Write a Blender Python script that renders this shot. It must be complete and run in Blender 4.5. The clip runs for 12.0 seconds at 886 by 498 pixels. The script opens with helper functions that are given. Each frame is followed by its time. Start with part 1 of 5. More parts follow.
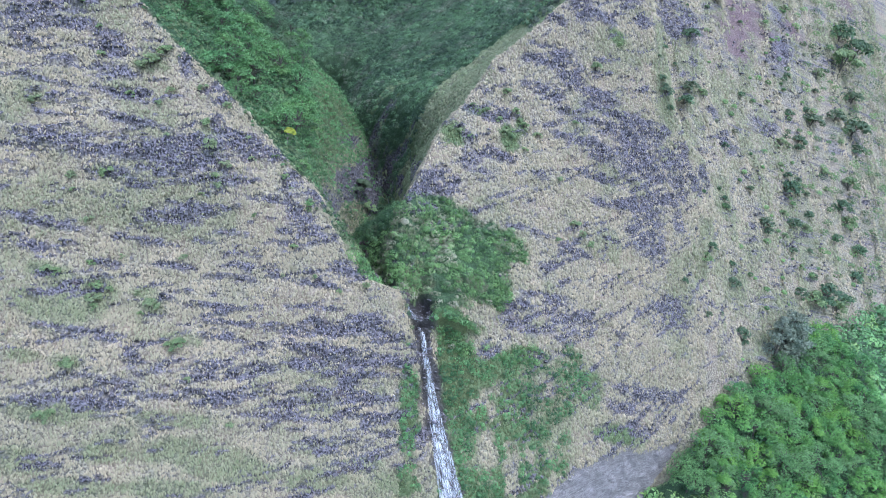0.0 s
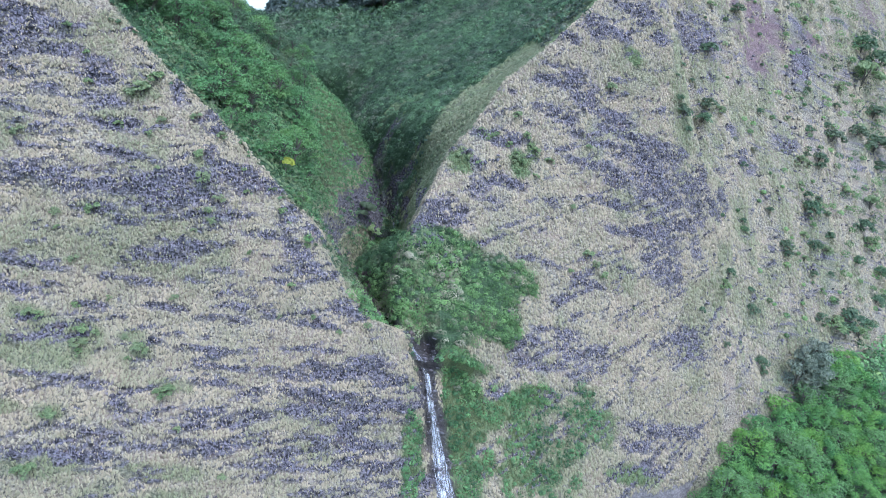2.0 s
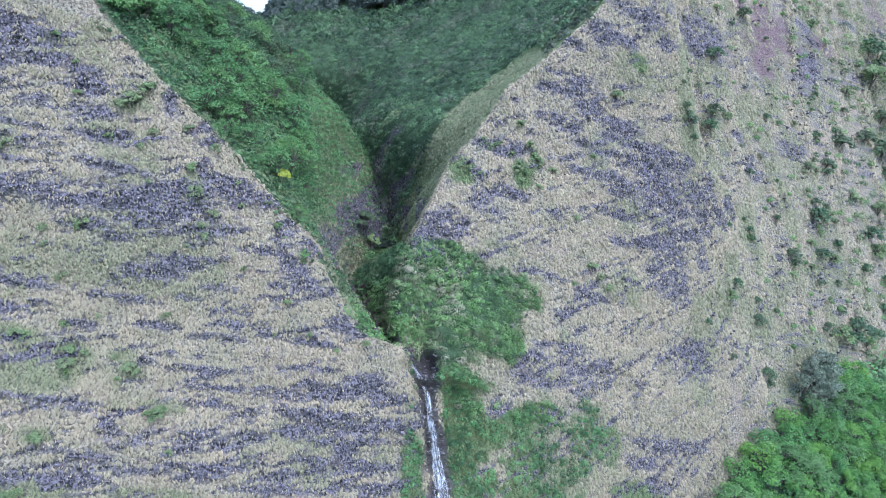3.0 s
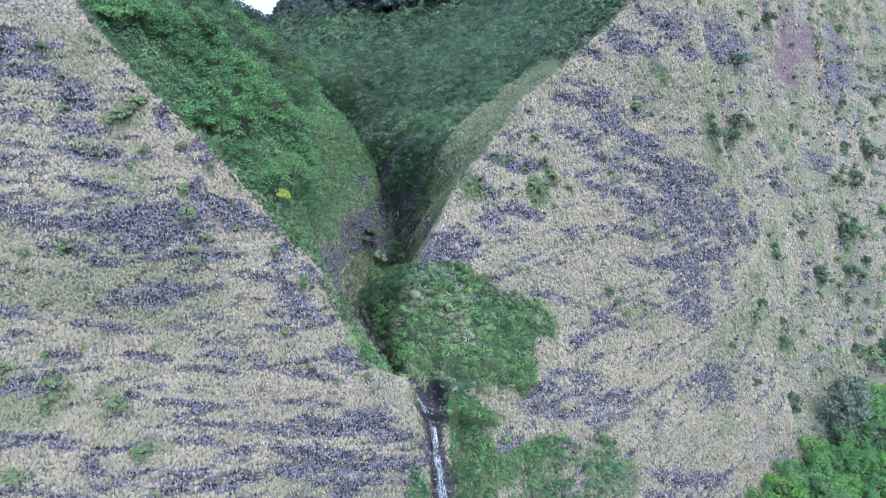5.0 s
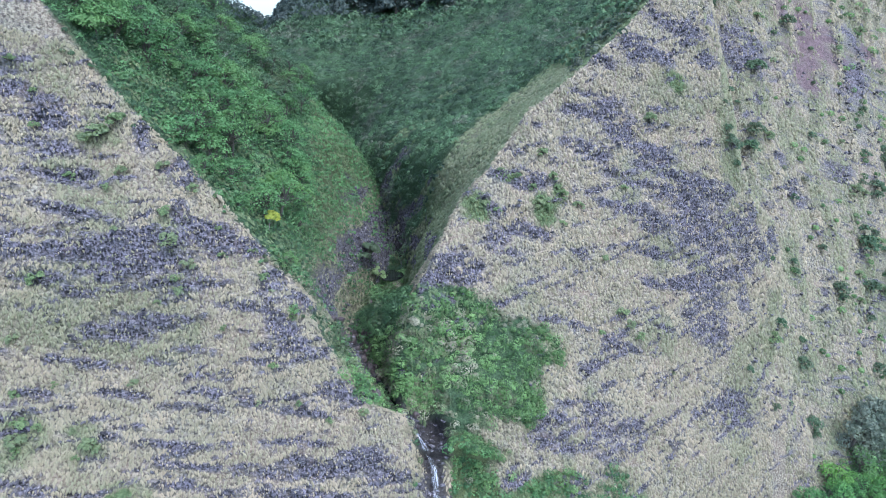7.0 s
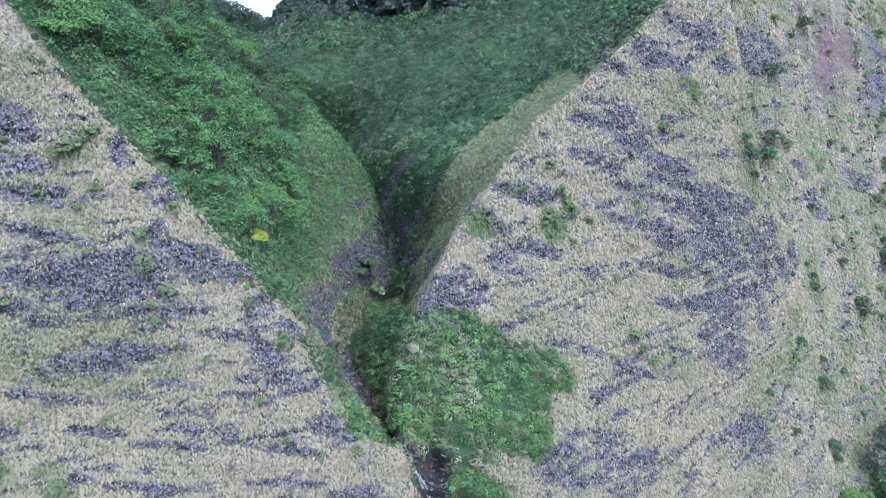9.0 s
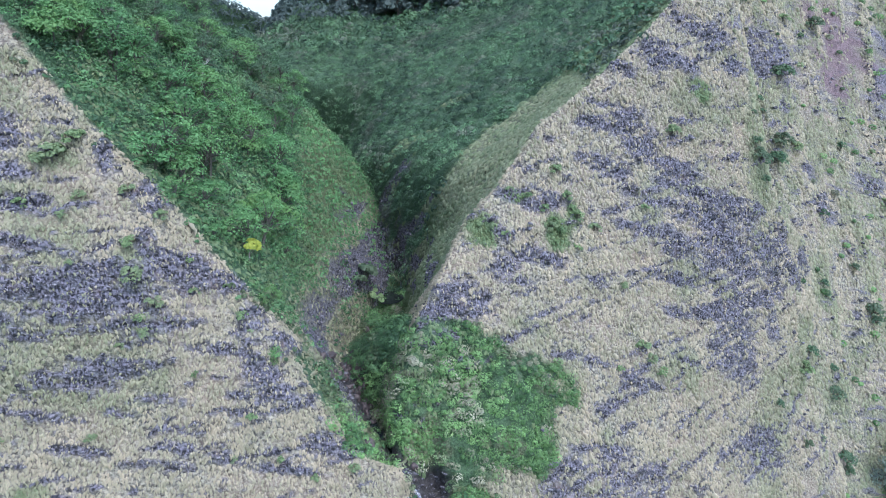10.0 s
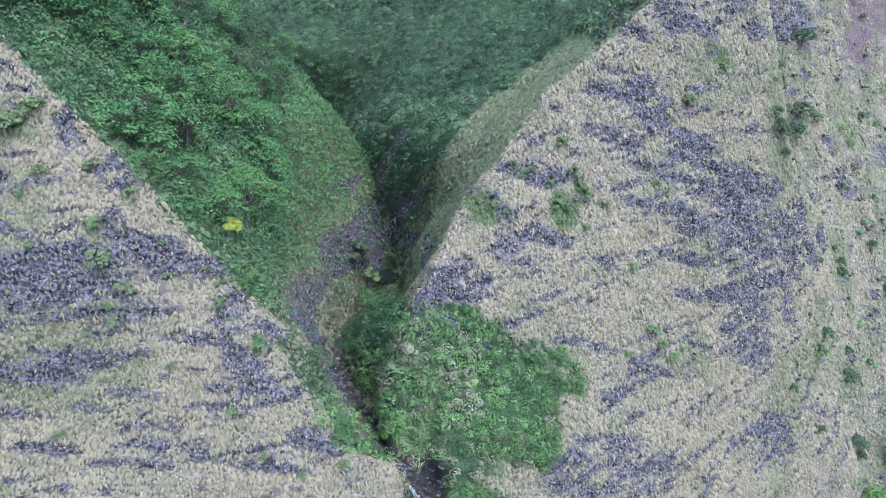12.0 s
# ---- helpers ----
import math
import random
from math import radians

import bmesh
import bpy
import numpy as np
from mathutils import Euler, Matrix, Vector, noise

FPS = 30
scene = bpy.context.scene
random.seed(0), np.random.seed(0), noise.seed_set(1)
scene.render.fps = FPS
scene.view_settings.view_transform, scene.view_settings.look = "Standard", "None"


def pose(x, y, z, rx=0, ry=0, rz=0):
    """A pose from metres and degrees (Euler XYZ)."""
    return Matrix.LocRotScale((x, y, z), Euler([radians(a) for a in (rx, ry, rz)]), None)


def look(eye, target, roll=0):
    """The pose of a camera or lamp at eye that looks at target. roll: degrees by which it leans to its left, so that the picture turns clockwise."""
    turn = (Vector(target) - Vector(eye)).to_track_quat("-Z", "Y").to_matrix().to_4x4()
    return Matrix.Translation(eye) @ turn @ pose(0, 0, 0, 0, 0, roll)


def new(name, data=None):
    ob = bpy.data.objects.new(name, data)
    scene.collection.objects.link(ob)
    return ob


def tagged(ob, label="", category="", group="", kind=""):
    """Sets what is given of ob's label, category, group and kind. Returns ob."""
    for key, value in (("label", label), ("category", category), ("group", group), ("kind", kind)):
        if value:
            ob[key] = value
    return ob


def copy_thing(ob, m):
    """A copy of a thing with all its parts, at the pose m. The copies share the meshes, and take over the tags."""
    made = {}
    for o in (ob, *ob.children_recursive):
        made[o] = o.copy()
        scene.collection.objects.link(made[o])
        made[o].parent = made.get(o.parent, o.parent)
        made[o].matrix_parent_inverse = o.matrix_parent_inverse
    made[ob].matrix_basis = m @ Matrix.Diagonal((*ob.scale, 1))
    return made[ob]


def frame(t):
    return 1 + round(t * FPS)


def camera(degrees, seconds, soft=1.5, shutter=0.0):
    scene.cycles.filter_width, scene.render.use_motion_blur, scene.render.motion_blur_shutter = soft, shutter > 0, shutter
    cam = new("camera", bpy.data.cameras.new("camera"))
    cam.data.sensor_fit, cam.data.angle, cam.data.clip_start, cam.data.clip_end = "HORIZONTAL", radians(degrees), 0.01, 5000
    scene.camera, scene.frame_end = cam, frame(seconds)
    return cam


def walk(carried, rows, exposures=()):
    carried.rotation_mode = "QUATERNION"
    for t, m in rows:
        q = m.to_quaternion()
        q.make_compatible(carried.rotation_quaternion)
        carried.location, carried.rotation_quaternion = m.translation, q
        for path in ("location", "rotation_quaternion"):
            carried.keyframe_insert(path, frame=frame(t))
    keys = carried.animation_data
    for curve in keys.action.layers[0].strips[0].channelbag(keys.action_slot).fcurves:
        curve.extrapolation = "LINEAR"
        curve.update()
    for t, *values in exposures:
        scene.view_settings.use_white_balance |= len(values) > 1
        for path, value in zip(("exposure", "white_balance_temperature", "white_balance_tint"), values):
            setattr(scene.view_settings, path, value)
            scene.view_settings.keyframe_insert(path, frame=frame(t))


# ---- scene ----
cam = camera(71.24, 12.0, soft=0.98)
PATH = [
    (0.0, pose(0.000, 0.000, 100.000, 73.000, 0.000, 0.000)),
    (0.5, pose(0.027, 1.936, 101.191, 72.899, -0.005, 0.304)),
    (1.0, pose(0.005, 3.771, 102.295, 72.838, -0.067, 0.500)),
    (1.5, pose(0.019, 5.574, 103.339, 72.815, -0.124, 0.615)),
    (2.0, pose(0.013, 7.369, 104.440, 72.747, -0.175, 0.694)),
    (2.5, pose(-0.066, 9.150, 105.381, 72.706, -0.176, 0.729)),
    (3.0, pose(0.009, 10.870, 106.015, 72.610, -0.198, 0.796)),
    (3.5, pose(0.020, 12.600, 106.655, 72.567, -0.222, 0.964)),
    (4.0, pose(0.054, 14.306, 107.085, 72.560, -0.259, 1.281)),
    (4.5, pose(0.105, 16.020, 107.431, 72.562, -0.290, 1.619)),
    (5.0, pose(0.168, 17.769, 107.822, 72.548, -0.299, 1.847)),
    (5.5, pose(0.246, 19.524, 108.339, 72.503, -0.297, 1.980)),
    (6.0, pose(0.304, 21.322, 108.732, 72.488, -0.281, 2.109)),
    (6.5, pose(0.335, 23.104, 109.128, 72.430, -0.263, 2.192)),
    (7.0, pose(0.410, 24.873, 109.534, 72.382, -0.254, 2.280)),
    (7.5, pose(0.472, 26.609, 109.877, 72.355, -0.243, 2.378)),
    (8.0, pose(0.530, 28.291, 110.116, 72.366, -0.236, 2.488)),
    (8.5, pose(0.554, 29.957, 110.266, 72.390, -0.236, 2.587)),
    (9.0, pose(0.514, 31.647, 110.343, 72.405, -0.242, 2.654)),
    (9.5, pose(0.391, 33.346, 110.452, 72.404, -0.298, 2.711)),
    (10.0, pose(0.349, 35.076, 110.436, 72.409, -0.261, 2.741)),
    (10.5, pose(0.365, 36.731, 110.392, 72.199, -0.300, 2.801)),
    (11.0, pose(0.516, 38.273, 110.292, 71.373, -0.282, 2.876)),
    (11.5, pose(0.547, 39.766, 110.100, 70.460, -0.331, 2.906)),
    (12.0, pose(0.575, 41.170, 109.853, 69.559, -0.369, 2.924)),
]
walk(cam, PATH, [(0.0, 1.47, 5340, 10), (12.0, 1.45, 5460, 9)])

# ---- world and light: bright overcast ----
world = bpy.data.worlds.new("sky")
scene.world = world
world.use_nodes = True
wn = world.node_tree
sky = wn.nodes.new("ShaderNodeTexSky")
sky.sky_type, sky.sun_disc = "NISHITA", False
sky.sun_elevation, sky.sun_rotation = radians(58), radians(145)
sky.air_density, sky.dust_density, sky.ozone_density = 1.0, 3.0, 1.0
wn.links.new(sky.outputs[0], wn.nodes["Background"].inputs[0])
wn.nodes["Background"].inputs[1].default_value = 0.15
sun_data = bpy.data.lights.new("sun", "SUN")
sun_data.energy, sun_data.angle, sun_data.color = 0.9, radians(30), (1.0, 0.97, 0.93)
sun = new("sun", sun_data)
sun.matrix_world = look((70, -30, 240), (0, 70, 40))
scene.view_settings.exposure = 0.0

# ---- materials ----
def shader(name):
    m = bpy.data.materials.new(name)
    m.use_nodes = True
    return m, m.node_tree, m.node_tree.nodes["Principled BSDF"]


def node(nt, kind, **values):
    n = nt.nodes.new(kind)
    for key, value in values.items():
        n.inputs[key.replace("_", " ")].default_value = value
    return n


def mix_rgb(nt, fac, a, b, blend="MIX"):
    n = nt.nodes.new("ShaderNodeMix")
    n.data_type, n.blend_type = "RGBA", blend
    for slot, value in ((0, fac), (6, a), (7, b)):
        if isinstance(value, bpy.types.NodeSocket):
            nt.links.new(value, n.inputs[slot])
        else:
            n.inputs[slot].default_value = value if slot == 0 else (*value, 1)
    return n.outputs[2]


def ramp_node(nt, fac, lo, hi):
    n = nt.nodes.new("ShaderNodeMapRange")
    n.inputs[1].default_value, n.inputs[2].default_value = lo, hi
    nt.links.new(fac, n.inputs[0])
    return n.outputs[0]


def place_noise(nt, scale, detail=4.0, stretch=(1, 1, 1)):
    geo = nt.nodes.new("ShaderNodeNewGeometry")
    mapping = nt.nodes.new("ShaderNodeMapping")
    mapping.inputs["Scale"].default_value = stretch
    nt.links.new(geo.outputs["Position"], mapping.inputs[0])
    tex = node(nt, "ShaderNodeTexNoise", Scale=scale, Detail=detail)
    nt.links.new(mapping.outputs[0], tex.inputs["Vector"])
    return tex.outputs[0]


def attribute(nt, name):
    n = nt.nodes.new("ShaderNodeAttribute")
    n.attribute_name = name
    return n.outputs["Fac"]


def bump(nt, bsdf, height, strength, distance):
    n = node(nt, "ShaderNodeBump", Strength=strength, Distance=distance)
    nt.links.new(height, n.inputs["Height"])
    nt.links.new(n.outputs[0], bsdf.inputs["Normal"])


def ground_material():
    """Thatch and soil, dark basalt, green turf and red earth, by the masks on the sheet."""
    m, nt, b = shader("cliff_ground")
    fine, mid, broad = place_noise(nt, 5.0, 6), place_noise(nt, 1.1, 5), place_noise(nt, 0.16, 3)
    soil = mix_rgb(nt, ramp_node(nt, place_noise(nt, 2.6, 6), 0.38, 0.60), (0.06, 0.055, 0.05), (0.30, 0.28, 0.215))
    soil = mix_rgb(nt, ramp_node(nt, fine, 0.55, 0.85), soil, (0.42, 0.39, 0.31))
    soil = mix_rgb(nt, ramp_node(nt, broad, 0.4, 0.75), soil, mix_rgb(nt, 0.6, soil, (0.3, 0.23, 0.17)))
    rock = mix_rgb(nt, ramp_node(nt, place_noise(nt, 3.6, 8, (1, 1, 0.55)), 0.42, 0.6), (0.008, 0.008, 0.013), (0.17, 0.162, 0.208))
    rock = mix_rgb(nt, ramp_node(nt, place_noise(nt, 1.0, 5, (1, 1, 2.2)), 0.5, 0.72), rock, mix_rgb(nt, 0.6, rock, (0.25, 0.24, 0.27)))
    rock = mix_rgb(nt, ramp_node(nt, place_noise(nt, 0.5, 3), 0.6, 0.8), rock, (0.13, 0.10, 0.095))
    turf = mix_rgb(nt, ramp_node(nt, fine, 0.3, 0.7), (0.032, 0.055, 0.022), (0.12, 0.15, 0.06))
    red = mix_rgb(nt, ramp_node(nt, mid, 0.3, 0.7), (0.085, 0.058, 0.066), (0.185, 0.13, 0.14))
    # Dark wet rock; the same colour also paints the shade in the gorge slot.
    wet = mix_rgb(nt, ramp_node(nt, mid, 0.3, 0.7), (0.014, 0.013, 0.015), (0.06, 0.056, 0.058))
    c = mix_rgb(nt, attribute(nt, "green"), soil, turf)
    litter = mix_rgb(nt, ramp_node(nt, fine, 0.3, 0.7), (0.018, 0.042, 0.02), (0.075, 0.14, 0.065))
    c = mix_rgb(nt, attribute(nt, "litter"), c, litter)
    c = mix_rgb(nt, attribute(nt, "rock"), c, rock)
    slab = mix_rgb(nt, ramp_node(nt, place_noise(nt, 1.6, 6, (0.35, 0.35, 2.4)), 0.3, 0.7), (0.12, 0.115, 0.12), (0.29, 0.275, 0.29))
    c = mix_rgb(nt, attribute(nt, "bare"), c, slab)
    c = mix_rgb(nt, attribute(nt, "red"), c, red)
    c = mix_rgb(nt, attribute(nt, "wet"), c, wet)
    nt.links.new(c, b.inputs["Base Color"])
    b.inputs["Roughness"].default_value = 0.85
    bump(nt, b, place_noise(nt, 3.0, 9), 1.0, 0.6)
    return m


def plain_material():
    """Low green growth on the flat land."""
    m, nt, b = shader("lowland")
    c = mix_rgb(nt, ramp_node(nt, place_noise(nt, 0.4, 6), 0.3, 0.7), (0.025, 0.06, 0.02), (0.10, 0.17, 0.06))
    c = mix_rgb(nt, ramp_node(nt, place_noise(nt, 0.03, 3), 0.4, 0.7), c, mix_rgb(nt, 0.5, c, (0.14, 0.16, 0.07)))
    nt.links.new(c, b.inputs["Base Color"])
    b.inputs["Roughness"].default_value = 0.9
    bump(nt, b, place_noise(nt, 0.8, 6), 1.0, 0.6)
    return m


def rock_material():
    m, nt, b = shader("basalt_blocks")
    geo = nt.nodes.new("ShaderNodeNewGeometry")
    c = mix_rgb(nt, geo.outputs["Random Per Island"], (0.014, 0.014, 0.02), (0.12, 0.115, 0.14))
    c = mix_rgb(nt, ramp_node(nt, place_noise(nt, 3.0, 5), 0.52, 0.7), c, (0.30, 0.29, 0.31))
    nt.links.new(c, b.inputs["Base Color"])
    b.inputs["Roughness"].default_value = 0.8
    bump(nt, b, place_noise(nt, 7.0, 5), 0.6, 0.1)
    return m


def blade_material(name, a, b_col, green_a, green_b):
    """Dry grass blades, toned clump by clump and shaded within each tuft; green share by the mask."""
    m, nt, b = shader(name)
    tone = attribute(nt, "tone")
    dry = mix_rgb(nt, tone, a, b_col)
    fresh = mix_rgb(nt, tone, green_a, green_b)
    dry = mix_rgb(nt, ramp_node(nt, place_noise(nt, 0.22, 3), 0.4, 0.75), dry, mix_rgb(nt, 0.7, dry, (0.48, 0.40, 0.295)))
    c = mix_rgb(nt, attribute(nt, "fresh"), dry, fresh)
    nt.links.new(c, b.inputs["Base Color"])
    b.inputs["Roughness"].default_value = 0.7
    thin = nt.nodes.new("ShaderNodeBsdfTranslucent")
    nt.links.new(c, thin.inputs[0])
    both = nt.nodes.new("ShaderNodeMixShader")
    both.inputs[0].default_value = 0.36
    nt.links.new(b.outputs[0], both.inputs[1])
    nt.links.new(thin.outputs[0], both.inputs[2])
    nt.links.new(both.outputs[0], nt.nodes["Material Output"].inputs[0])
    return m


def leaf_material(name, dark, light, other, gloss=0.72):
    """Leaves, each a little different, each plant a little different."""
    m, nt, b = shader(name)
    geo = nt.nodes.new("ShaderNodeNewGeometry")
    info = nt.nodes.new("ShaderNodeObjectInfo")
    c = mix_rgb(nt, geo.outputs["Random Per Island"], dark, light)
    c = mix_rgb(nt, ramp_node(nt, info.outputs["Random"], 0.45, 1.1), c, mix_rgb(nt, 0.85, c, other))
    c = mix_rgb(nt, ramp_node(nt, info.outputs["Random"], 0.35, -0.25), c, mix_rgb(nt, 0.8, c, dark))
    c = mix_rgb(nt, ramp_node(nt, place_noise(nt, 0.12, 3), 0.45, 0.75), c, mix_rgb(nt, 0.55, c, other))
    nt.links.new(c, b.inputs["Base Color"])
    b.inputs["Roughness"].default_value = gloss
    thin = nt.nodes.new("ShaderNodeBsdfTranslucent")
    nt.links.new(c, thin.inputs[0])
    both = nt.nodes.new("ShaderNodeMixShader")
    both.inputs[0].default_value = 0.36
    nt.links.new(b.outputs[0], both.inputs[1])
    nt.links.new(thin.outputs[0], both.inputs[2])
    nt.links.new(both.outputs[0], nt.nodes["Material Output"].inputs[0])
    return m


def scrub_material(name, dark, light, dry_a, dry_b):
    """Leaves of bushes that grow in a tangle, toned bush by bush; dry ones are grey-brown."""
    m, nt, b = shader(name)
    geo = nt.nodes.new("ShaderNodeNewGeometry")
    tone = ramp_node(nt, mix_rgb(nt, 0.2, attribute(nt, "tone"), geo.outputs["Random Per Island"]), 0.1, 0.9)
    c = mix_rgb(nt, tone, dark, light)
    c = mix_rgb(nt, attribute(nt, "dry"), c, mix_rgb(nt, tone, dry_a, dry_b))
    nt.links.new(c, b.inputs["Base Color"])
    b.inputs["Roughness"].default_value = 0.65
    thin = nt.nodes.new("ShaderNodeBsdfTranslucent")
    nt.links.new(c, thin.inputs[0])
    both = nt.nodes.new("ShaderNodeMixShader")
    both.inputs[0].default_value = 0.2
    nt.links.new(b.outputs[0], both.inputs[1])
    nt.links.new(thin.outputs[0], both.inputs[2])
    nt.links.new(both.outputs[0], nt.nodes["Material Output"].inputs[0])
    return m


def bark_material(name, dark, light):
    m, nt, b = shader(name)
    c = mix_rgb(nt, ramp_node(nt, place_noise(nt, 4.0, 5, (3, 3, 0.6)), 0.3, 0.7), dark, light)
    nt.links.new(c, b.inputs["Base Color"])
    b.inputs["Roughness"].default_value = 0.9
    bump(nt, b, place_noise(nt, 9.0, 5, (3, 3, 0.6)), 0.6, 0.05)
    return m


def stone_material():
    m, nt, b = shader("boulder_stone")
    c = mix_rgb(nt, ramp_node(nt, place_noise(nt, 2.5, 5), 0.3, 0.7), (0.022, 0.018, 0.02), (0.095, 0.072, 0.072))
    nt.links.new(c, b.inputs["Base Color"])
    b.inputs["Roughness"].default_value = 0.6
    bump(nt, b, place_noise(nt, 6.0, 6), 0.6, 0.08)
    return m


def falling_water_material():
    """White water in streaks along the fall, thin and clear between them."""
    m, nt, b = shader("falling_water")
    coord = nt.nodes.new("ShaderNodeTexCoord")
    mapping = nt.nodes.new("ShaderNodeMapping")
    mapping.inputs["Scale"].default_value = (6.0, 0.55, 1)
    nt.links.new(coord.outputs["UV"], mapping.inputs[0])
    tex = node(nt, "ShaderNodeTexNoise", Scale=1.0, Detail=6, Roughness=0.65)
    nt.links.new(mapping.outputs[0], tex.inputs["Vector"])
    cover = ramp_node(nt, tex.outputs[0], 0.42, 0.86)
    b.inputs["Base Color"].default_value = (0.72, 0.78, 0.88, 1)
    b.inputs["Roughness"].default_value = 0.45
    clear = nt.nodes.new("ShaderNodeBsdfTransparent")
    both = nt.nodes.new("ShaderNodeMixShader")
    nt.links.new(cover, both.inputs[0])
    nt.links.new(clear.outputs[0], both.inputs[1])
    nt.links.new(b.outputs[0], both.inputs[2])
    nt.links.new(both.outputs[0], nt.nodes["Material Output"].inputs[0])
    return m


def still_water_material():
    m, nt, b = shader("stream_water")
    b.inputs["Base Color"].default_value = (0.015, 0.02, 0.018, 1)
    b.inputs["Roughness"].default_value = 0.12
    bump(nt, b, place_noise(nt, 5.0, 4), 0.3, 0.04)
    return m


MAT_GROUND = ground_material()
MAT_PLAIN = plain_material()
MAT_ROCK = rock_material()
MAT_GRASS = blade_material("dry_grass", (0.15, 0.137, 0.088), (0.465, 0.43, 0.31), (0.07, 0.122, 0.05), (0.21, 0.27, 0.135))
MAT_LEAF = leaf_material("leaf_green", (0.06, 0.15, 0.05), (0.21, 0.39, 0.14), (0.12, 0.22, 0.085))
MAT_LEAF_BRIGHT = leaf_material("leaf_bright", (0.04, 0.135, 0.045), (0.165, 0.365, 0.105), (0.175, 0.34, 0.055))
MAT_LEAF_SHRUB = leaf_material("leaf_shrub", (0.085, 0.145, 0.06), (0.24, 0.34, 0.15), (0.19, 0.23, 0.13), 0.7)
MAT_LEAF_VALLEY = leaf_material("leaf_valley", (0.03, 0.075, 0.042), (0.12, 0.215, 0.105), (0.09, 0.12, 0.07), 0.6)
MAT_LEAF_YELLOW = leaf_material("leaf_yellow", (0.19, 0.25, 0.035), (0.44, 0.47, 0.07), (0.32, 0.38, 0.06))
MAT_LEAF_PALE = leaf_material("leaf_pale", (0.13, 0.22, 0.10), (0.30, 0.42, 0.19), (0.25, 0.32, 0.16))
# Blue tint in these greens is valley haze mixed into the leaf colour.
MAT_SCRUB = scrub_material("scrub_leaf", (0.015, 0.040, 0.022), (0.132, 0.242, 0.115), (0.05, 0.07, 0.05), (0.18, 0.21, 0.15))
MAT_SCRUB_FRESH = scrub_material("fresh_leaf", (0.05, 0.13, 0.045), (0.24, 0.42, 0.14), (0.09, 0.13, 0.06), (0.3, 0.33, 0.19))
MAT_SCRUB_GULLY = scrub_material("gully_leaf", (0.03, 0.085, 0.034), (0.145, 0.3, 0.11), (0.06, 0.09, 0.04), (0.2, 0.25, 0.12))
MAT_SCRUB_FOREST = scrub_material("forest_leaf", (0.05, 0.14, 0.06), (0.22, 0.42, 0.15), (0.09, 0.15, 0.08), (0.24, 0.38, 0.10))
MAT_LEAF_GREY = leaf_material("leaf_grey", (0.10, 0.135, 0.11), (0.26, 0.33, 0.24), (0.20, 0.23, 0.18), 0.7)
# Pine greens lifted towards grey-blue: distance haze put into the leaf colour.
MAT_LEAF_PINE_HAZE = leaf_material("leaf_pine_haze", (0.03, 0.052, 0.048), (0.105, 0.15, 0.135), (0.085, 0.105, 0.10), 0.7)
MAT_SCRUB_SHELF = scrub_material("shelf_leaf", (0.034, 0.085, 0.028), (0.195, 0.345, 0.115), (0.09, 0.10, 0.06), (0.32, 0.32, 0.23))
MAT_LEAF_GULLY = leaf_material("leaf_gully", (0.045, 0.12, 0.042), (0.175, 0.36, 0.14), (0.15, 0.27, 0.08))
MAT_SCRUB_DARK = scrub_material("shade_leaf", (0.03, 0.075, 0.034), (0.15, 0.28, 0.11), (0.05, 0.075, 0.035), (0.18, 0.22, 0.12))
MAT_BARK = bark_material("bark", (0.045, 0.042, 0.035), (0.11, 0.105, 0.09))
MAT_BARK_GREY = bark_material("grey_bark", (0.16, 0.14, 0.13), (0.38, 0.35, 0.33))
MAT_DEAD = bark_material("dead_wood", (0.22, 0.20, 0.20), (0.48, 0.45, 0.45))
MAT_STONE = stone_material()
MAT_FALL = falling_water_material()
MAT_WATER = still_water_material()

# ---- the lie of the land ----
# The sheet hangs on a base plane that leans back 45 degrees: v runs up it, h stands off it.
HALF = math.sqrt(0.5)


def lattice(ix, iy, seed):
    n = (ix * 374761393 + iy * 668265263 + seed * 1442695041) & 0xFFFFFFFF
    n = ((n ^ (n >> 13)) * 1274126177) & 0xFFFFFFFF
    return ((n ^ (n >> 16)) & 0xFFFF) / 65535.0


def vnoise(x, y, seed=0):
    """Smooth noise from 0 to 1."""
    x, y = np.asarray(x, float), np.asarray(y, float)
    ix, iy = np.floor(x).astype(np.int64), np.floor(y).astype(np.int64)
    fx, fy = x - ix, y - iy
    fx, fy = fx * fx * fx * (fx * (fx * 6 - 15) + 10), fy * fy * fy * (fy * (fy * 6 - 15) + 10)
    a, b = lattice(ix, iy, seed), lattice(ix + 1, iy, seed)
    c, d = lattice(ix, iy + 1, seed), lattice(ix + 1, iy + 1, seed)
    return (a + (b - a) * fx) * (1 - fy) + (c + (d - c) * fx) * fy


def fbm(x, y, octaves=4, seed=0, gain=0.5):
    total, amp, norm = 0.0, 1.0, 0.0
    for i in range(octaves):
        total = total + amp * vnoise(x * 2 ** i + 17.3 * i, y * 2 ** i - 9.1 * i, seed + i)
        norm += amp
        amp *= gain
    return total / norm


def step01(a, b, x):
    s = np.clip((x - a) / (b - a), 0, 1)
    return s * s * (3 - 2 * s)


def softmin(a, b, k):
    s = np.clip(0.5 + 0.5 * (b - a) / k, 0, 1)
    return b * (1 - s) + a * s - k * s * (1 - s)


def softmax(a, b, k):
    return -softmin(-a, -b, k)


def ramp(x, k):
    """max(0, x) with a rounded start."""
    return 0.5 * (x + np.sqrt(x * x + k * k))


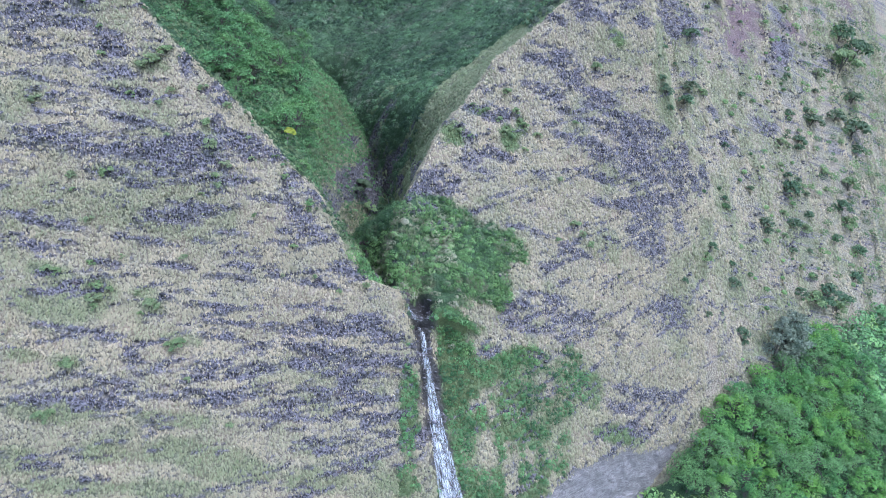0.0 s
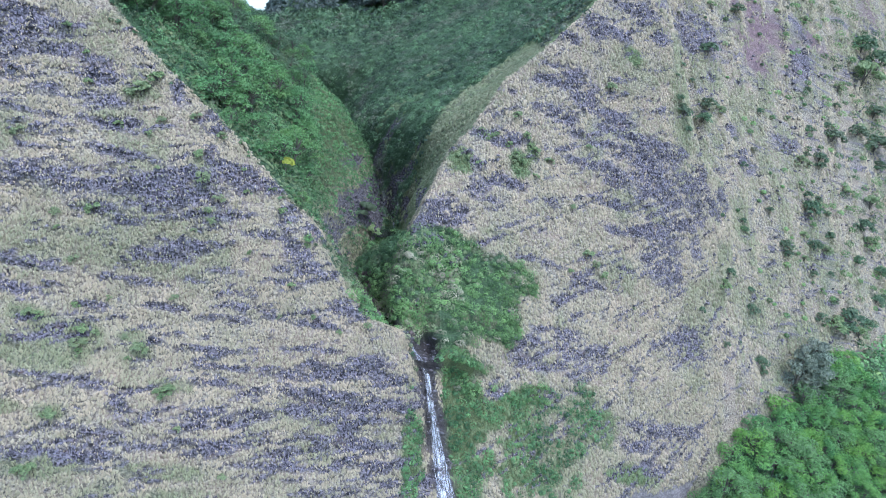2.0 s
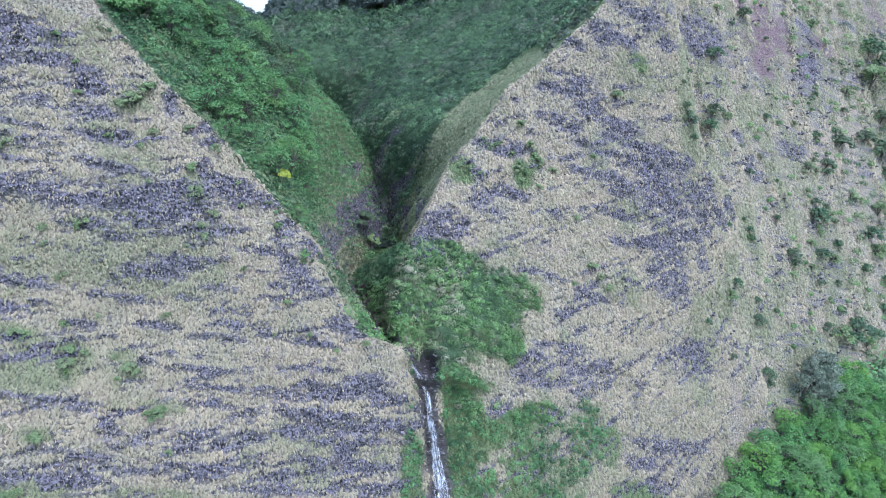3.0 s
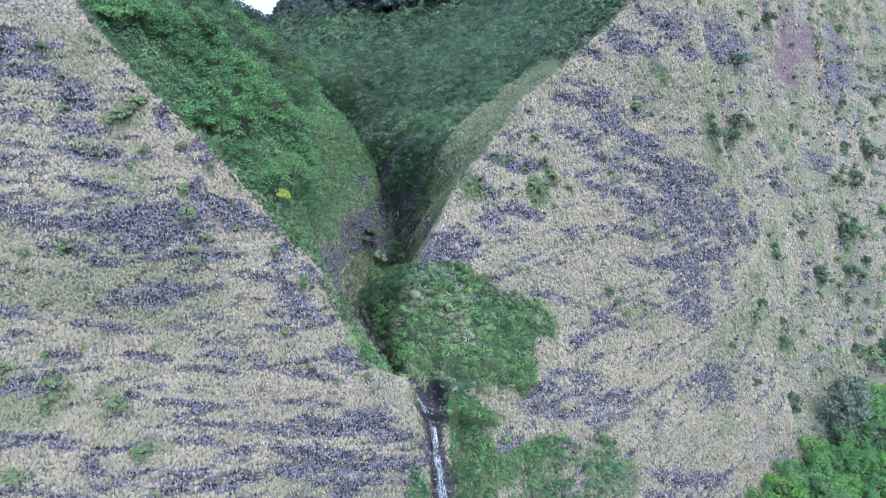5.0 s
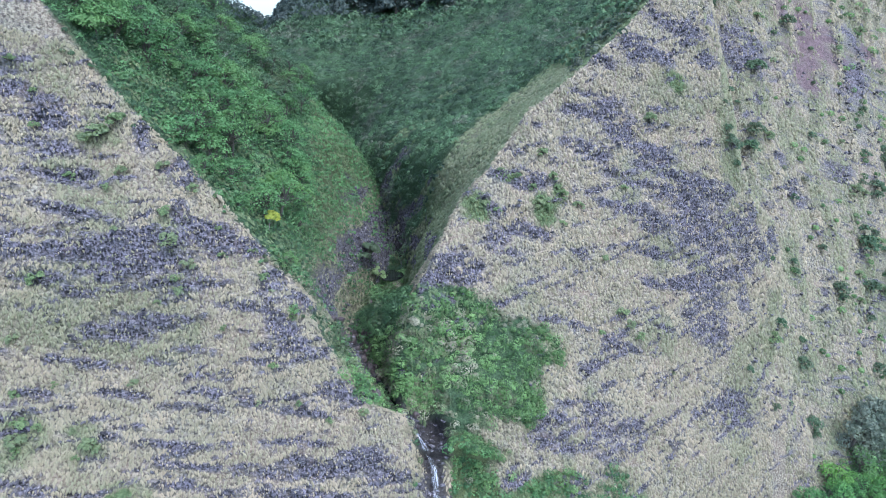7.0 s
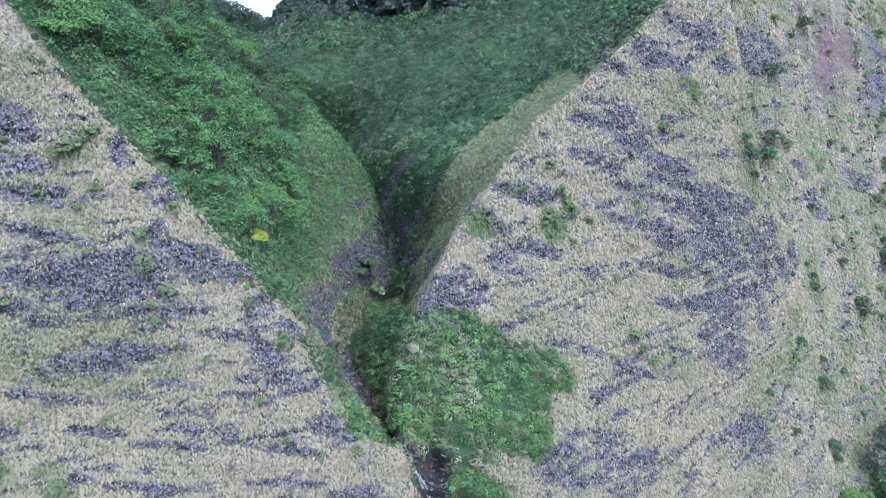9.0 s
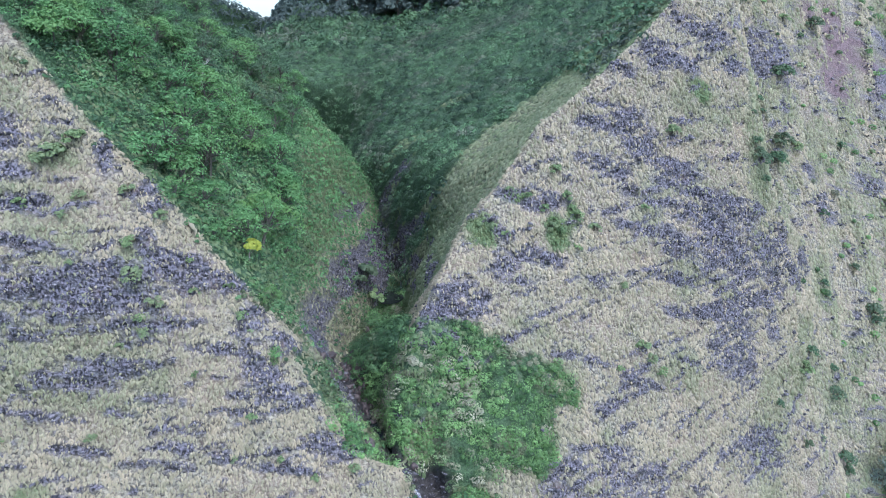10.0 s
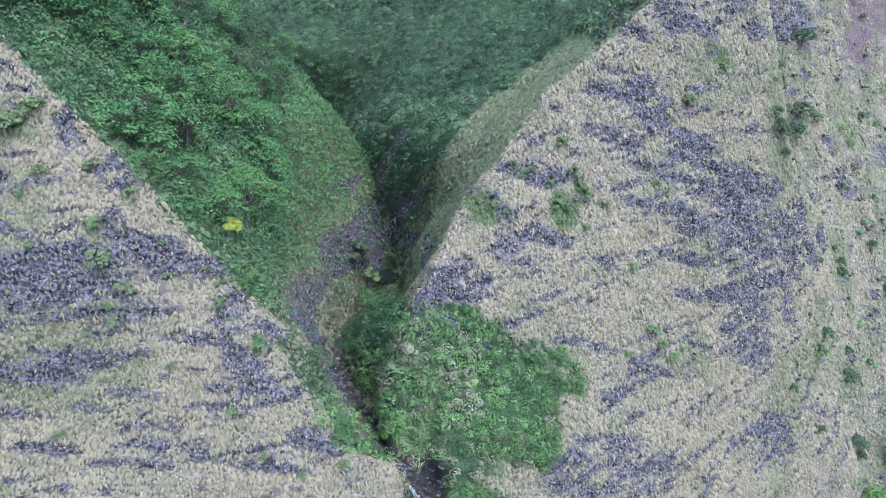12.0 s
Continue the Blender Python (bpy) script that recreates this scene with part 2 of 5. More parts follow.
def left_rim(v):
    return np.interp(v, [60, 91, 98, 102, 106.7, 111, 113.4, 114.2, 116.2, 120.9, 124.2, 126.7, 129.3, 131, 134, 137.5, 140.7, 144.3, 149, 153.6, 190, 320],
                     [-5, -5.6, -5.2, -4.7, -4.9, -6.4, -8.2, -12.4, -14.3, -18.5, -20.5, -20.3, -24.6, -26.2, -29.7, -33.0, -36.9, -41.3, -46.6, -50.6, -92, -240])


def right_rim(v):
    return np.interp(v, [60, 118, 125, 129.8, 133.4, 141.5, 147.6, 152.3, 156.3, 163.4, 168.2, 173.2, 180.2, 186.2, 200, 300],
                     [-8.6, -8.6, -8.7, -7.4, -6.2, -2.4, 0.2, 4.0, 6.6, 10.9, 16.0, 20.9, 27.0, 31.6, 43.2, 133])


def right_corner(v):
    return np.interp(v, [60, 110, 119.6, 127.6, 134, 138.4, 150.4, 161.5, 164.2, 169.6, 178.1, 190, 260], [66, 66, 66, 58, 53, 56, 58.5, 57.6, 52.7, 49, 47.6, 45, 30])


def stream_x(y):
    return np.interp(y, [80, 95, 97, 104, 112, 118, 125, 135, 150, 165, 200], [-2.6, -2.8, -3.6, -9.0, -14.2, -17.2, -18.8, -15.5, -15.0, -15.4, -22])


def stream_z(y):
    return np.interp(y, [60, 95.5, 96.5, 104, 112, 118, 125, 135, 150, 165, 200], [20, 56.0, 58.5, 59.8, 61.0, 61.6, 62.2, 63.0, 64.2, 70, 85])


def slab_top(x):
    """The upper border of the bare rock at the foot of the headland."""
    return np.interp(x, [14, 18.2, 21.2, 26.8, 36.4, 50.9, 60.5], [78, 83.6, 86.8, 90.0, 93.1, 97.0, 104.4])


def forest_rim(v):
    return np.interp(v, [80, 86, 89.6, 95.6, 103.2, 108.9, 114.3, 120.9, 126.3, 133.2, 140.1, 145.5], [34, 40, 48.3, 53.2, 60.3, 67.1, 77.4, 82.5, 88.5, 93.4, 103.5, 113.2])


def forest_top(x):
    return np.interp(x, [80, 92, 101.6, 112, 131.7, 160], [117, 123.4, 130, 135.8, 144, 155])


def chasm(x, v):
    """Under 1 within the slot that the stream has cut."""
    return np.hypot((x + 14.3 + 0.12 * (v - 158)) / 2.0, (v - 158) / 7.5) + 0.5 * (fbm(x / 2.5, v / 2.5, 3, 44) - 0.5) * 1.7


PARTS = ("left", "right", "mid", "bed", "valley", "hill", "talus")


def land(x, v, which=False):
    """h of the bare land, without its fine relief; with which, also the number of the part of PARTS that shows."""
    wob = fbm(x / 6, v / 6, 3, 5) - 0.5
    fl = -0.3154 * x + 0.375 * v - 67.4 + 2.4 * (fbm(x / 22, v / 16, 2, 3) - 0.5)
    dx = x - left_rim(v) + 1.2 * wob + 2.6 * (fbm(x / 2.4, v / 2.4, 2, 6) - 0.5)
    left = fl - 0.9 * ramp(dx, 0.9) - 2.4 * ramp(dx, 0.6) * (1 - step01(106, 118, v)) - 0.9 * ramp(dx, 0.8) * (1 - step01(118, 130, v))
    cliff_x = np.interp(v, [106, 110, 113.4, 114.6, 118, 125, 133, 143, 160, 180], [0, -2, -5, -9, -12.8, -17.3, -21.7, -24.7, -27, -29])
    steep = -29.5 - np.interp(v, [125, 133, 143, 151], [6, 6, 3.8, 3.3]) * (x - cliff_x) + 5.0 * wob + 6 * ramp(116 - v, 2)
    left = softmin(left, steep, 3.0)
    left = left - 3.0 * step01(150, 172, v) * step01(14, 22, dx) - 2.6 * ramp(v - (177 - 0.6 * (x + 26)) + 3 * wob, 2.0)
    a, b = np.clip(x, -12, 60) - 29.4, np.clip(v, 90, 190) - 141.3
    fr = -0.5555 * x + 0.3725 * v - 73.2 - 0.004 * a * a + 0.0037 * a * b + 2.2 * (fbm(x / 24 + 7, v / 16, 2, 8) - 0.5)
    edge = right_rim(v) - x + 0.9 * wob
    right = fr - np.interp(v, [134, 150, 156, 160], [3.6, 2.2, 1.6, 1.25]) * ramp(edge, 0.3) - 3.5 * ramp(edge - np.interp(v, [150, 163, 175], [10, 16, 22]) + 3 * wob, 1.5)
    flank = x - right_corner(v) + 1.4 * wob
    side = -0.5861 * x + 0.2421 * v - 62.7 + 3.4 * (fbm(x / 5, v / 40, 3, 21) - 0.5) * step01(0, 8, flank)
    turn = step01(1, 15, flank)
    right = right * (1 - turn) + side * turn
    foot = slab_top(x) - v + 2.5 * wob
    right = right - 0.8 * ramp(foot, 1.0) * step01(14, 24, x)
    shelf = -0.042 * x - 0.0457 * v - 21.4
    apron = -0.6835 * x + 0.4656 * v - 80.2
    yy = (v / HALF - 46.5) / 1.13
    bank = np.where(v > 109, stream_x(yy), -3.4)
    mid = softmin(shelf, apron, 2.5) + 2.4 * wob - 1.35 * ramp(bank + np.interp(v, [108, 110, 114, 120], [0.8, 2.0, 4.5, 9.5]) - x, 1.2) - 0.7 * ramp(x - 8 + 5 * wob, 4) - 1.6 * ramp(v - 133 + 4 * wob, 3)
    ys = np.linspace(60, 200, 200)
    bed = np.interp(v, (ys + stream_z(ys)) * HALF, (stream_z(ys) - ys) * HALF)
    off = np.abs(x - stream_x(yy))
    bed = np.where((v > 109.3) & (v < 172), bed + 0.15 * off - 2.0 * ramp(off - 5, 1), -400)
    head = 1.9 * x + 0.7 * v - 141.4 + 4.0 * wob
    far = 0.1179 * x - 0.4555 * v + 28.0 - 1.3 * ramp(-69 - x, 4) * step01(250, 285, v) - 1.5 * ramp(v - 312, 3) + 6 * (fbm(x / 30, v / 30, 3, 31) - 0.5)
    wall = 0.5375 * x - 0.5135 * v + 52.5 - 1.6 * ramp(v - 318, 5) + 4 * (fbm((x - 0.6 * v) / 9, (x + v) / 40, 2, 37) - 0.5)
    valley = softmin(head, softmax(wall, far, 5.0) + 0.16 * ramp(v - 262, 6), 5.0) - 5.0 * ramp(x - right_rim(v) + 2.0, 1.5) - 1.3 * ramp(-21 - x, 5) * (1 - step01(205, 225, v))
    hill = -121 - 0.61 * (x + 106) + np.minimum(0.7 * (v - 305), -1.6 * (v - 305)) + 5 * (fbm(x / 20, v / 20, 3, 33) - 0.5)
    hill = np.where(v > 270, hill, -400)
    talus = -0.2198 * x - 0.172 * v - 40.5 + 3.0 * (fbm(x / 14, v / 14, 2, 41) - 0.5) - 0.9 * ramp(55 - x, 6) - 0.35 * ramp(v - 110, 8) - ramp(v - 165, 10)
    every = (left, right, mid, bed, valley, hill, talus)
    h = softmax(left, right, 1.0)
    h = np.maximum(softmax(h, mid, 2.0 * step01(2, 6, x)+0.01), bed)
    h = softmax(h, valley, 1.5)
    h = softmax(np.maximum(h, hill), talus, 1.2)
    h = h - 2.2 * step01(0.95, 0.4, chasm(x, v))
    h = h - 4.0 * np.exp(-((x + 3.4) / 1.8) ** 2 - ((v - 112.2) / 2.2) ** 2)
    return (h, np.argmax(np.stack(every), 0)) if which else h


def place(x, v, h):
    return x, (v - h) * HALF, (v + h) * HALF


def grow(a, b, step, out_lo, out_hi):
    mid = np.arange(a, b + step * 0.5, step)
    lo, hi, s = [a], [b], step
    while lo[-1] > out_lo:
        s *= 1.12
        lo.append(lo[-1] - s)
    s = step
    while hi[-1] < out_hi:
        s *= 1.12
        hi.append(hi[-1] + s)
    return np.concatenate([lo[:0:-1], mid, hi[1:]])


# ---- meshes from arrays ----
def raw_mesh(name, co, polys, mat, values=None, smooth=False):
    co, polys = np.asarray(co, np.float32).reshape(-1, 3), np.asarray(polys, np.int32)
    me = bpy.data.meshes.new(name)
    me.vertices.add(len(co))
    me.vertices.foreach_set("co", co.ravel())
    me.loops.add(polys.size)
    me.loops.foreach_set("vertex_index", polys.ravel())
    me.polygons.add(len(polys))
    me.polygons.foreach_set("loop_start", np.arange(0, polys.size, polys.shape[1], dtype=np.int32))
    if smooth:
        me.polygons.foreach_set("use_smooth", np.ones(len(polys), bool))
    for key, data in (values or {}).items():
        at = me.attributes.new(key, "FLOAT", "POINT")
        at.data.foreach_set("value", np.asarray(data, np.float32))
    me.update()
    me.materials.append(mat)
    return me


def part(name, mesh, parent, label=""):
    ob = new(name, mesh)
    ob.parent = parent
    if label:
        tagged(ob, label)
    return ob


def grid_quads(rows_n, cols_n):
    i = np.arange(rows_n * cols_n).reshape(rows_n, cols_n)
    return np.stack([i[:-1, :-1], i[:-1, 1:], i[1:, 1:], i[1:, :-1]], -1).reshape(-1, 4)


# ---- where rock, turf and red earth show on the land ----
ROCK_UPPER = [(-60, 147.9, 6, 2.7), (-53.8, 145.2, 3.4, 1.4), (-60.8, 141.5, 2.4, 2.1), (-57, 139.7, 2.4, 1.4), (-52.6, 139.2, 4.7, 1.1), (-48.7, 135.8, 3.7, 1.1), (-46.4, 136.4, 1.4, 1.2),
              (-35.6, 139, 2, 2), (-40.8, 142.5, 0.9, 2.1), (-46.3, 147.3, 1.9, 0.6), (-58.6, 127.3, 3.7, 1.5), (-52.4, 127, 6.4, 1.7), (-47, 127.5, 7.1, 2), (-40.7, 127.1, 7.9, 2),
              (-37.9, 129.8, 4.4, 1.1), (-31.5, 131.7, 4.4, 1.9), (-28.1, 130.9, 2.7, 1.5), (-50.2, 124.1, 4, 1), (-35.4, 133.7, 1.1, 1.7), (-47.4, 131.7, 4.1, 0.9), (-57.6, 135.6, 3.8, 0.4),
              (-61.4, 145.5, 2, 1.5), (-52.3, 142.1, 3.8, 0.4)]
ROCK_MIDDLE = [(-24.4, 126.3, 1.8, 2.5), (-22, 125.4, 2.2, 1.5), (-23, 121.9, 2.2, 2), (-27.4, 123.7, 3.5, 0.7), (-41.4, 119.2, 4, 1.3), (-37.8, 120.8, 3.1, 0.9), (-24.8, 119.2, 1.3, 0.5),
               (-57.3, 115.8, 4.1, 0.6), (-58.6, 112.6, 1.8, 0.9), (-50.1, 111.9, 2.3, 0.6), (-40.9, 112.5, 3.1, 0.7), (-36.7, 116.6, 1.8, 0.4), (-33.4, 111.6, 3.9, 0.5), (-16, 115.1, 2.2, 1.4),
               (-13.5, 114.7, 1.3, 1.5), (-19.1, 112.1, 3.9, 0.4), (-20.9, 119.6, 2.6, 0.4), (-33.3, 118.1, 2.6, 0.5), (-45.5, 122.7, 2.7, 0.6), (-52.1, 102, 5.4, 0.4), (-44.2, 115.7, 2.7, 0.4)]
ROCK_LOWER = [(-24.4, 105.3, 4.4, 0.7), (-16.5, 105.9, 5.3, 1), (-11.7, 107.6, 3.5, 1.6), (-8.2, 105.1, 3.6, 1.4), (-28.8, 102.3, 3.5, 0.7), (-19.6, 102.6, 6.1, 0.8), (-13.2, 101.9, 4.4, 1),
              (-21.1, 100.2, 3.5, 1.2), (-27.8, 99.3, 2.6, 0.7), (-8.2, 101.9, 2.7, 1), (-33.2, 103, 3.5, 0.5), (-50.1, 101.1, 4.5, 0.4), (-45.4, 99.1, 1.1, 1.7), (-48.3, 95.4, 4, 0.7),
              (-53.7, 92.4, 4.6, 1), (-48.1, 92.7, 4.5, 0.6), (-40.9, 94.1, 3.6, 0.4), (-33.4, 95.1, 5.3, 0.5), (-16.3, 96.8, 7.1, 0.5), (-11.4, 93.6, 3.6, 0.7), (-25.3, 92.5, 5.3, 0.6),
              (-34.3, 107.4, 6.1, 0.4), (-19.8, 108.7, 5.2, 0.4), (-33.4, 105.1, 4.4, 0.4)]
ROCK_CREST = [(23.6, 174.6, 3, 1.2), (29.8, 178.7, 2.5, 3.1), (34.9, 178.7, 3.2, 1.2), (39.4, 186, 6.6, 1.7), (44.8, 182.1, 2, 1.7), (65.7, 207.9, 8.5, 6.3), (17.7, 165.7, 1.7, 0.9),
              (25.9, 167.3, 3.5, 2), (20.5, 159.5, 5.7, 1.6), (33.4, 162.2, 5, 1.6), (36, 159.7, 7.3, 1.3), (26.8, 151.3, 5.7, 0.7), (37.2, 156.9, 7.3, 1), (50.2, 161, 3.3, 1.5),
              (33.1, 150.6, 4.3, 2.5), (41.2, 152.4, 5, 1.5), (45.5, 150.5, 7.6, 1.5), (53.5, 154.4, 3.3, 4.4), (34.4, 145.9, 4.7, 1.1), (48.6, 147.8, 5.2, 2), (55.2, 150, 2.7, 2.7),
              (39.6, 141.8, 4.9, 1.2), (32.9, 140.5, 2.3, 0.9), (59.4, 153.6, 3.2, 2.3), (77.6, 175.9, 3.4, 2.6), (94.3, 187.8, 4.3, 2.4), (73.9, 182.9, 2.2, 1.6), (101.4, 210.3, 2.8, 3.7),
              (68.2, 195.4, 1.4, 2), (108.2, 220.3, 5.9, 5.3), (27.3, 163.7, 3.2, 2.4), (22.9, 165.7, 4.4, 0.9), (64.9, 204.1, 4.2, 2.8)]
ROCK_HEADLAND = [(17, 131, 5.3, 0.7), (27.5, 129, 4, 0.9), (24.5, 129.7, 1.3, 1.6), (36, 134, 3, 0.4), (14.5, 116.3, 3.1, 1), (21.1, 118.9, 5.3, 1.1), (22.2, 115.6, 5.4, 1.1),
                 (15.4, 112.6, 5.2, 1.3), (28.2, 116.8, 2.8, 1.5), (51.3, 124.9, 5.9, 2), (54.4, 122.3, 3.4, 1.6), (37.2, 115.5, 1.8, 0.9), (23.2, 109.3, 2.4, 0.4), (39.8, 105.3, 6.1, 1.1),
                 (50.6, 106.4, 4, 1.2), (36.9, 101.4, 4.8, 1.1), (41, 98.4, 3.1, 1.4), (11.1, 143.6, 4, 1), (5.3, 141.1, 2.2, 1.1), (8, 151.9, 3.7, 1.5), (19.5, 142, 1.5, 0.6),
                 (10.3, 152, 4.1, 2.2), (4.7, 145.8, 1.1, 1.4), (10.3, 143.3, 4.8, 1)]
ROCK_SOLID = [(46.8, 138.5, 4.2, 4.8), (0.3, 134.3, 3.7, 1.5), (-2.1, 131, 1.9, 1), (7.1, 107.6, 3.3, 2.5), (0, 108.2, 2.4, 1), (33.1, 150.6, 3.3, 1.6), (52.6, 153, 2.9, 2.4),
              (106.2, 217, 3.7, 4.8), (93.3, 186.7, 4.4, 2), (64.5, 158.2, 2.6, 3.1), (63.5, 129.3, 3.4, 1.4), (110.6, 229, 3.8, 4.4), (44.9, 159.2, 6.5, 2.1), (42.3, 154, 4.8, 1.6),
              (50, 153, 6.3, 2.7), (56.4, 157.2, 1.9, 4), (44.9, 137.2, 4.2, 3.9), (40.9, 142.4, 3.4, 1.1), (53, 148, 3.1, 2), (54.6, 143.3, 1.5, 2.3), (29.6, 157, 5.9, 1.5),
              (37.9, 155.2, 6.7, 1.4), (34.2, 149.4, 4.6, 1.2), (-1.1, 135.5, 4.2, 2.6), (-3.9, 133.7, 2.1, 1.6), (5.7, 139.6, 3.7, 1), (31.9, 145.6, 5.4, 1)]
RED_EARTH = [(89.1, 221.6, 11.2, 10.2), (85.3, 208.8, 6.6, 4.3), (116, 227.6, 5.6, 3.9), (146.6, 257.2, 6.3, 5.2)]
GORGE_ROCK = [(-7.6, 147.2, 2.6, 3.4), (-6, 143, 1.6, 2.2), (-16.3, 171.6, 4.2, 1.8), (-10.2, 161.6, 4.0, 1.3), (-9.0, 153, 2.8, 3.6), (-20, 163, 3.0, 6), (-19, 153, 2.5, 5), (-23.5, 145, 1.2, 3), (-14.3, 158, 2.0, 6)]
GREEN = [(-45.5, 141.4, 2.4, 1), (-36.3, 131, 1.8, 3.2), (-34.6, 125.3, 2.1, 1.6), (-50.3, 107.3, 2.3, 2.4), (-43.5, 106.6, 1.8, 1.3), (-56.3, 109.6, 2.5, 1), (-59.5, 132.8, 2.8, 1.4),
         (-49.7, 123.7, 3.6, 0.8), (-54.7, 105.1, 5.4, 2.8), (-53.6, 91.1, 5.5, 1.6), (-40.2, 91.1, 5.4, 0.9), (51.3, 171.5, 3.2, 15.3), (73.9, 157, 4.7, 4.3), (26.1, 104.8, 5.6, 4.7),
         (20.7, 98.7, 6.5, 2.7), (36.8, 96.5, 7.3, 1.8), (83.5, 121.7, 5.5, 6.8), (92, 135.4, 6.8, 4.3), (77, 137.9, 4.1, 5.4), (104, 159.3, 7.4, 9.8), (13.2, 103.2, 4.1, 3.6),
         (38.9, 175.7, 2.6, 1.6),
         (2.4, 146, 2.3, 2.2), (13, 147.9, 2, 2.9), (6.3, 151.7, 1.9, 1.2), (15.5, 150.7, 1.2, 1.7)]


GREEN_LOW = [(-5.9, 95, 1.6, 8), (1.6, 103, 2.2, 6), (3.2, 94, 2.6, 9), (4.5, 84, 4, 5), (-56.5, 91.2, 3.8, 1.0), (-58.1, 84.5, 3.9, 1.8), (-48.3, 86.4, 4.8, 1.4), (-37.7, 87.0, 8.5, 1.6), (-30.7, 85.0, 6.6, 2.0), (-52.0, 82.0, 5.8, 1.3), (-39.5, 82.1, 7.6, 1.2),
             (-19.4, 84.0, 5.7, 1.7), (-7.6, 84.1, 3.9, 1.6), (-12.8, 86.7, 3.8, 1.1), (-58.4, 98.0, 1.9, 0.8), (-53.1, 97.7, 1.9, 1.0), (-39.1, 102.2, 2.6, 1.0), (-44.3, 108.2, 1.9, 1.2),
             (-50.6, 106.6, 2.5, 1.9)]


ROCK_BROAD = [(-15, 103, 12, 5.5), (-14, 92, 12, 5), (-45, 127, 14, 4), (-30, 97, 10, 4), (-50, 94, 9, 3), (45, 149, 11, 9), (50, 123, 6, 5), (20, 116, 9, 4), (42, 104, 9, 4), (-57, 144, 7, 6)]


SHELF_DRY = [(6.2, 117.7, 2.4, 1.5), (-4.5, 117.5, 3.0, 3.2), (2.6, 117.6, 1.2, 1.0), (0.6, 124.5, 1.4, 1.8), (9.0, 113.0, 3.0, 1.6), (11, 126.5, 2.5, 1.5)]


def blots(x, v, spots, soft=0.35):
    """1 inside the given ovals, 0 outside, with ragged borders."""
    rag = 1.0 * (fbm(x / 2.2, v / 0.9, 4, 61) - 0.5) + 0.5 * (fbm(x / 8, v / 3.5, 2, 63) - 0.5)
    best = np.full(np.shape(x), -9.0)
    for cx, cv, rx, rv in spots:
        best = np.maximum(best, 1 - np.sqrt(((x - cx) / rx) ** 2 + ((v - cv) / rv) ** 2))
    return step01(-soft, soft, best + rag + 0.02)


